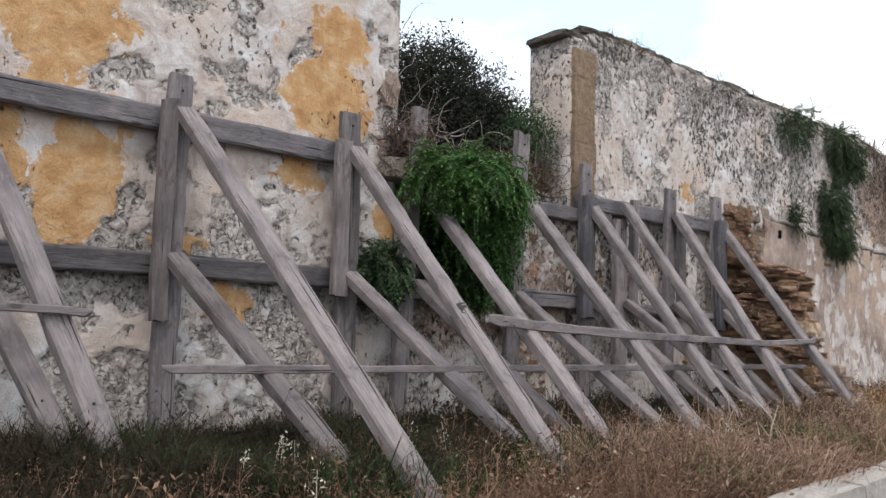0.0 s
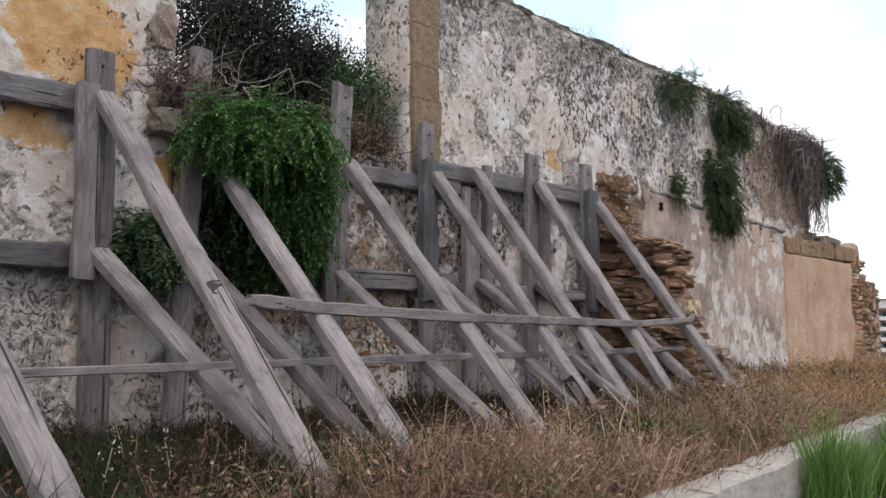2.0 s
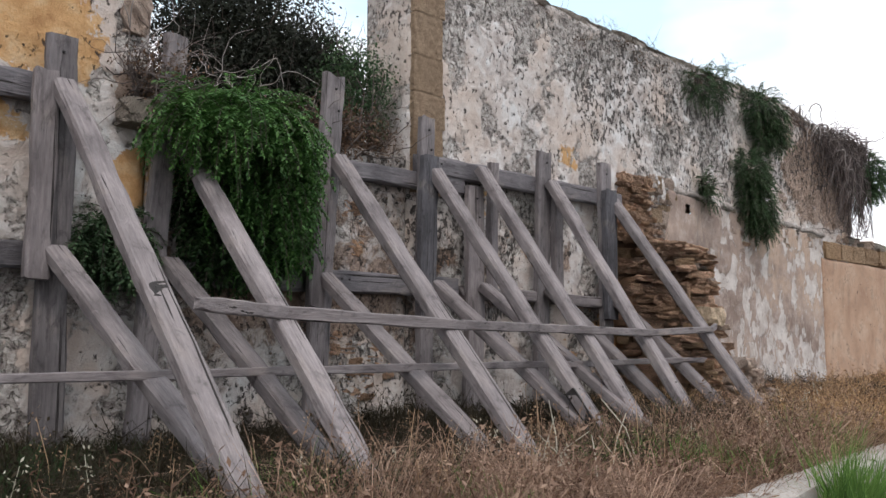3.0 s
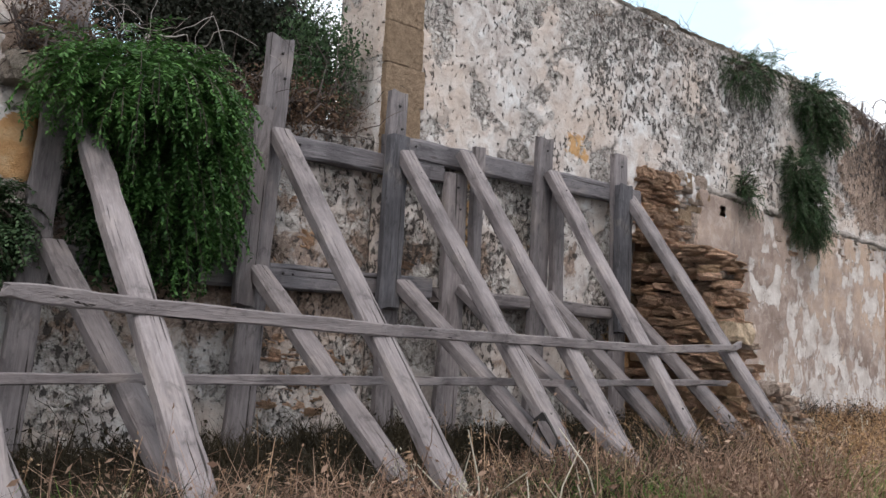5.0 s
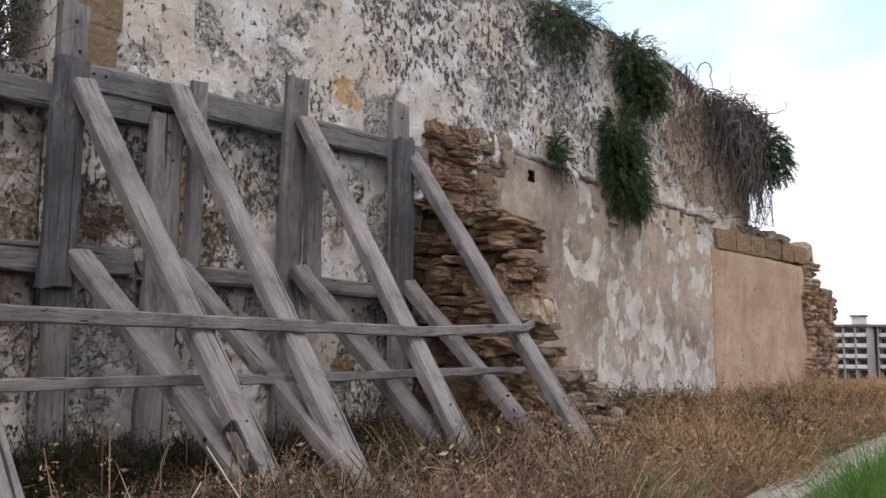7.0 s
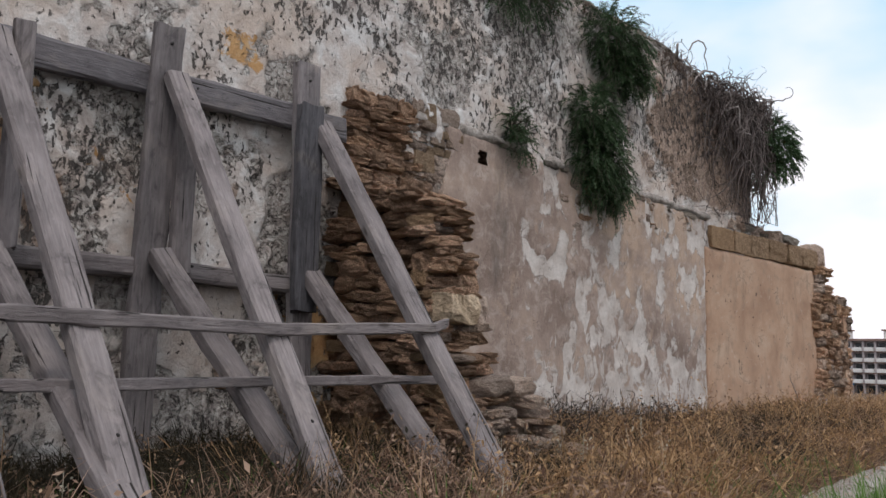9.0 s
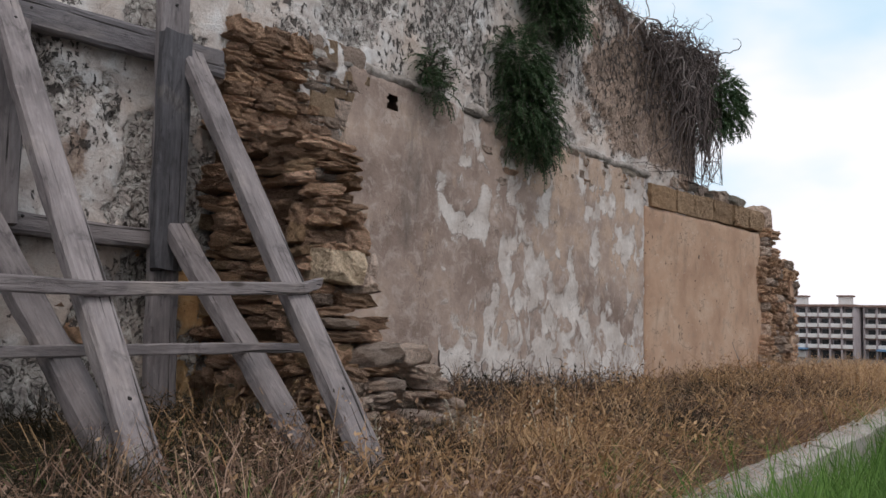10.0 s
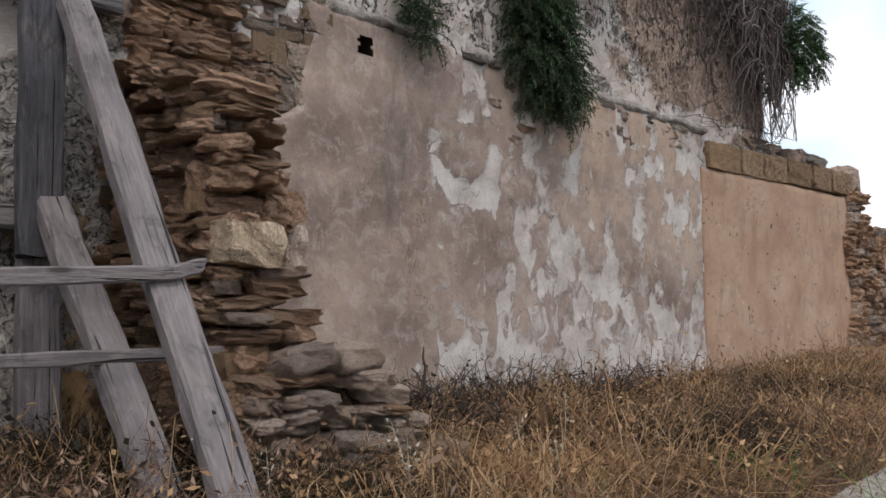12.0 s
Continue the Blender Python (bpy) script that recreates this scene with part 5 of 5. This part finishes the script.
x, y, z = scatter(1500, 10.5, 23, 0.15, 3.4, lambda x, y: step01(0.40, 0.52, fbm(x * 1.3, y * 1.3, 71)) * low_by_wall(x, y))
grass("brown_dead_grass", x, y, z, 0.27, 0.008, 1.7, M_RUST, "brown dead scrub between the straw clumps", 0.3, 16, 0.09)
# dead scrub, drawn in the grass colour that has shade in it
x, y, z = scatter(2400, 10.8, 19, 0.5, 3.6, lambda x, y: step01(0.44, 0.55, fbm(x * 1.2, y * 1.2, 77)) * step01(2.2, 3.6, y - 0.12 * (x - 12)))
grass("dark_dead_grass", x, y, z, 0.30, 0.006, 1.6, M_SHADEGRASS, "dark dead scrub by the wall foot", 0.3, 14, 0.09)
x, y, z = scatter(300, 4.2, 9.6, -0.04, 1.5, lambda x, y: step01(0.48, 0.58, fbm(x * 1.7, y * 1.7, 83)) * (0.35 + 0.65 * step01(1.8, 0.7, y - kerb_y(x))))
grass("pinkish_dead_weeds", x, y, z, 0.44, 0.005, 1.3, M_DRYWEED, "tangled pinkish dead weeds along the kerb", 0.3, 17, 0.08)
x, y, z = scatter(2400, 0.5, 17, 0.05, 3.6, lambda x, y: front_side(x, y) * step01(0.34, 0.52, fbm(x * 1.1, y * 1.1, 14)) * step01(17, 12, x) * low_by_wall(x, y))
grass("dead_weeds", x, y, z, 0.20, 0.006, 2.0, M_RUST, "reddish brown dead weeds among the braces", 0.3, 16, 0.09)
x, y, z = scatter(20000, 0.5, 20, 0.05, 3.9, lambda x, y: front_side(x, y))
grass("brown_litter", x, y, z, 0.09, 0.008, 3.0, M_RUST, "brown dead plant litter", 0.25)
# shade at the wall foot comes from this grass's dark colour
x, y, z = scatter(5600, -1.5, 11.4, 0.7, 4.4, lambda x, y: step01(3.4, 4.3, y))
grass("shade_grass", x, y, z, 0.34, 0.007, 1.1, M_SHADEGRASS, "olive grass along the wall, shade put into its colour", 0.35, 14, 0.07)
# low growth by the render, also in the shade-darkened colour
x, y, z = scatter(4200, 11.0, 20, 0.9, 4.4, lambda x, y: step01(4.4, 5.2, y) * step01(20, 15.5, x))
grass("dark_litter", x, y, z, 0.16, 0.007, 2.0, M_SHADEGRASS, "dark dead growth along the wall foot", 0.3, 12, 0.08)
# these weeds borrow the leaf colour that already holds shade
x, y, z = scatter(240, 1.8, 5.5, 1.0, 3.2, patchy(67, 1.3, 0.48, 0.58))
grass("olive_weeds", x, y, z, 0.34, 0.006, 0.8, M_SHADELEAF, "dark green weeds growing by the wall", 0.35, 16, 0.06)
x, y, z = scatter(330, 4.0, 13, 0.0, 1.9, patchy(61, 1.3, 0.54, 0.6))
grass("green_weeds", x, y, z, 0.30, 0.006, 0.9, M_GREEN, "patches of green weeds in the dry grass", 0.35, 16, 0.05)
x, y, z = scatter(12000, 24, 90, -2.5, 12)
grass("far_dry_grass", x, rng.uniform(2, 30, len(x)), z, 0.5, 0.03, 0.5, M_STRAW, "dry grass on the open ground beyond")


def fresh(n, x0, x1, s0, s1, h):
    x = rng.uniform(x0, x1, n)
    y = kerb_y(x) + rng.uniform(s0, s1, n)
    keep = step01(0.38, 0.5, fbm(x * 0.9, y * 1.5, 51)) > rng.uniform(0, 1, n)
    x, y = x[keep], y[keep]
    return grass("green_grass", x, y, np.full(len(x), ROAD - 0.02) - 0.033 * np.clip(x - 24, 0, 200), h, 0.009, 0.45, M_GREEN, "fresh green grass growing along the kerb foot", 0.3)


fresh(22000, 11.5, 24.0, -1.5, -0.28, 0.55)
fresh(3000, 10.4, 11.4, -0.95, -0.45, 0.62)
fresh(2600, 8.9, 10.6, -0.8, -0.42, 0.42)
# a feathery weed rooted in front of the kerb
x = 7.8 + rng.normal(size=1500) * 0.15
y = kerb_y(x) - 0.46 + rng.normal(size=1500) * 0.07
grass("green_weed_clump", x, y, np.full(1500, ROAD - 0.02), 0.72, 0.010, 0.28, M_GREEN, "feathery green weed clump against the kerb face", 0.2)


def weed_heads(name, n, x0, x1, s0, s1, h, mat, label, size=0.018, count=26):
    """Upright stalks that carry a loose head of small dry bracts."""
    x, y, z = scatter(n, x0, x1, s0, s1)
    paths, P = [], []
    for a, b, c in zip(x, y, z):
        hh = h * rng.uniform(0.6, 1.3)
        l1, l2 = rng.normal(size=2) * 0.12 * hh
        tip = np.array([a + l1, b + l2, c + hh])
        paths.append([((a, b, c), 0.0035), ((a + l1 * 0.4, b + l2 * 0.4, c + hh * 0.6), 0.003), (tuple(tip), 0.002)])
        t = rng.uniform(0, 1, count)
        P.append(tip - np.array([l1, l2, hh]) * (t * 0.38)[:, None] + rng.normal(size=(count, 3)) * 0.022)
    P = np.concatenate(P)
    v, f = leaves(P, rng.normal(size=P.shape) + np.array([0, 0, 0.8]), rng.normal(size=P.shape), rng.uniform(0.6, 1.4, len(P)) * size, rng.uniform(0.5, 1.0, len(P)) * size * 0.6)
    tv, tf = tubes(paths, 3)
    ob = mesh_object(name, np.concatenate([v, tv]), np.concatenate([f, tf + len(v)]), mat)
    return tagged(ob, label, "weeds", kind="stuff")




def weed_clumps(name, n, x0, x1, s0, s1, h, mat, label, keep=None, twigs=20):
    """Tangled clumps of crooked dead stems with shrivelled leaves still on them."""
    x, y, z = scatter(n, x0, x1, s0, s1, keep)
    paths, P = [], []
    for a, b, c in zip(x, y, z):
        hh = h * rng.uniform(0.55, 1.3)
        new_paths = twiggy(twigs, (a, b, c + 0.03), (0.13, 0.1, 0.02), hh, 0.0045, -0.02, 6, 0.48)
        paths += new_paths
        P += [q[k][0] for q in new_paths for k in (3, 4, 5, 6)]
    P = np.array(P) + rng.normal(size=(len(P), 3)) * 0.01
    v, f = leaves(P, rng.normal(size=P.shape), rng.normal(size=P.shape), rng.uniform(0.5, 1.3, len(P)) * 0.04, rng.uniform(0.5, 1.2, len(P)) * 0.018)
    tv, tf = tubes(paths, 3)
    ob = mesh_object(name, np.concatenate([v, tv]), np.concatenate([f, tf + len(v)]), mat)
    return tagged(ob, label, "weeds", kind="stuff")


weed_clumps("tangled_weeds", 150, 3.6, 11.0, 0.0, 1.5, 0.40, M_DRYWEED, "tangled pinkish dead weeds with shrivelled leaves", patchy(83, 1.7, 0.42, 0.54))
weed_clumps("rusty_weeds", 130, 1.0, 10.5, 0.1, 1.7, 0.30, M_RUST, "rust-brown dead weeds tangled between the braces")
weed_clumps("straw_weeds", 130, 9.5, 21.0, 0.05, 2.4, 0.42, M_GOLD, "golden dead weeds tangled in the dry grass", patchy(37, 1.3, 0.42, 0.54))
# the wall's shade is painted into the colour of these weeds
weed_clumps("dark_weeds", 230, 0.5, 14.5, 1.3, 3.6, 0.36, M_SHADEGRASS, "brown dead weeds by the wall, darkened to imitate its shade")
weed_clumps("brown_weeds", 150, 10.8, 20.0, 0.3, 3.2, 0.34, M_RUST, "brown dead weeds tangled through the straw", patchy(91, 1.2, 0.42, 0.54))
weed_heads("seed_stalks", 170, 4, 20, 0.1, 2.4, 0.42, M_STRAW, "dry stalks with pale seed heads")
weed_heads("dock_stalks", 420, 1.0, 11, 0.2, 2.3, 0.24, M_RUST, "rust-brown dock stalks with dry seed heads", 0.014, 60)
weed_heads("pale_flowers", 34, 2, 13, 0.2, 2.0, 0.3, M_FLOWER, "pale dry flower heads above the weeds", 0.022, 20)
# snapped straws lying across the weeds
paths = []
x, y, z = scatter(150, 3.0, 20, 0.05, 2.8, lambda x, y: low_by_wall(x, y))
for a, b, c in zip(x, y, z):
    ln, w, up = rng.uniform(0.25, 0.6), rng.uniform(0, 6.28), rng.uniform(0.05, 0.30)
    dx, dy = ln * math.cos(w), ln * math.sin(w)
    paths.append([((a, b, c), 0.003), ((a + dx * 0.35, b + dy * 0.35, c + up), 0.0028), ((a + dx * 0.9, b + dy * 0.9, c + up * rng.uniform(0.2, 1.1)), 0.002)])
v, f = tubes(paths, 4)
tagged(mesh_object("fallen_straws", v, f, M_DRYWEED), "pale snapped straws lying across the weeds", "weeds", kind="stuff")
# bleached hollow stalks close to the path
stalk = []
for k in range(11):
    a, b = 6.35 + 0.1 * k * rng.uniform(0.6, 1.2), 3.55 + rng.uniform(-0.2, 0.3)
    c = float(ground_z(np.array(a), np.array(b)))
    h = rng.uniform(0.25, 0.55)
    dx, dy = rng.normal(size=2) * 0.1
    stalk.append([((a, b, c - 0.03), 0.0045), ((a + dx * 0.5, b + dy * 0.5, c + h * 0.6), 0.004), ((a + dx * 1.3, b + dy * 1.3, c + h), 0.0025)])
v, f = tubes(stalk, 5)
tagged(mesh_object("straw_stalks", v, f, M_FLOWER), "bleached straw stalks standing in the weeds", "weeds", kind="stuff")

# ---------------------------------------------------------------- far building
M_HOTEL = simple("faded_paint", (0.34, 0.30, 0.31), (0.45, 0.40, 0.40), 0.4, 0.9, 0.1)
M_BALC = simple("white_parapet", (0.62, 0.60, 0.58), (0.74, 0.72, 0.70), 0.5, 0.9, 0.1)
M_ROOF = simple("brown_roof", (0.20, 0.13, 0.11), (0.28, 0.19, 0.16), 0.8, 0.9, 0.2)
M_AWN = simple("blue_awning", (0.10, 0.20, 0.34), (0.16, 0.28, 0.42), 0.8, 0.8, 0.1)
M_GLASS, gnt, gb = material("dark_glazing", 0.12)
gb.inputs["Base Color"].default_value = (0.03, 0.035, 0.04, 1)


def box(name, sx, sy, sz, mat, bevel=0.03):
    bm = bmesh.new()
    bmesh.ops.create_cube(bm, size=1, matrix=Matrix.Diagonal((sx, sy, sz, 1)))
    bmesh.ops.bevel(bm, geom=bm.edges[:], offset=bevel, segments=1, affect="EDGES")
    me = bpy.data.meshes.new(name)
    bm.to_mesh(me)
    bm.free()
    me.materials.append(mat)
    return me


def apartment_block(x, y0, y1, z0, floors, bays):
    h, w = 2.75, (y1 - y0) / bays
    thing = empty("apartment_building", "long faded apartment block with white balconies", "building")
    tall = floors * h
    piece("wall", box("wall", 10, y1 - y0, tall, M_HOTEL), thing, pose(x + 5.9, (y0 + y1) / 2, z0 + tall / 2))
    piece("roof", box("roof", 12.6, y1 - y0 + 1.5, 0.6, M_ROOF), thing, pose(x + 5.2, (y0 + y1) / 2, z0 + tall + 0.3))
    balc, win = box("balcony", 1.7, w * 0.80, 1.0, M_BALC), box("window", 0.2, w * 0.56, 2.0, M_GLASS)
    pier, slab = box("pier", 1.5, 0.5, tall, M_HOTEL), box("floor_slab", 1.6, y1 - y0, 0.25, M_ROOF)
    for b in range(bays + 1):
        piece("pier", pier, thing, pose(x + 0.15, y0 + b * w, z0 + tall / 2))
    for fl in range(1, floors):
        piece("floor_slab", slab, thing, pose(x + 0.1, (y0 + y1) / 2, z0 + fl * h))
    for fl in range(floors):
        for b in range(bays):
            yc = y0 + (b + 0.5) * w
            piece("window", win, thing, pose(x + 0.85, yc, z0 + fl * h + 1.25))
            if fl:
                piece("balcony", balc, thing, pose(x - 0.05, yc, z0 + fl * h + 0.62))
    tower, cap = box("roof_tower", 3, 3, 2.2, M_BALC), box("tower_roof", 3.8, 3.8, 0.4, M_ROOF)
    for yy in (y0 + 0.13 * (y1 - y0), y0 + 0.62 * (y1 - y0)):
        t = piece("roof_tower", tower, thing, pose(x + 4, yy, z0 + tall + 1.6))
        piece("tower_roof", cap, t, pose(0, 0, 1.3))
    piece("awning", box("awning", 3.0, (y1 - y0) * 0.4, 0.5, M_AWN), thing, pose(x - 1.2, y1 - (y1 - y0) * 0.32, z0 + 2.6))
    piece("shopfront", box("shopfront", 0.6, (y1 - y0) * 0.3, 1.8, M_BALC), thing, pose(x - 0.4, y1 - (y1 - y0) * 0.34, z0 + 1.1))
    return thing


apartment_block(250, 66.5, 90.0, -6.6, 5, 8)
apartment_block(256, 38.0, 65.5, -6.6, 5, 9)
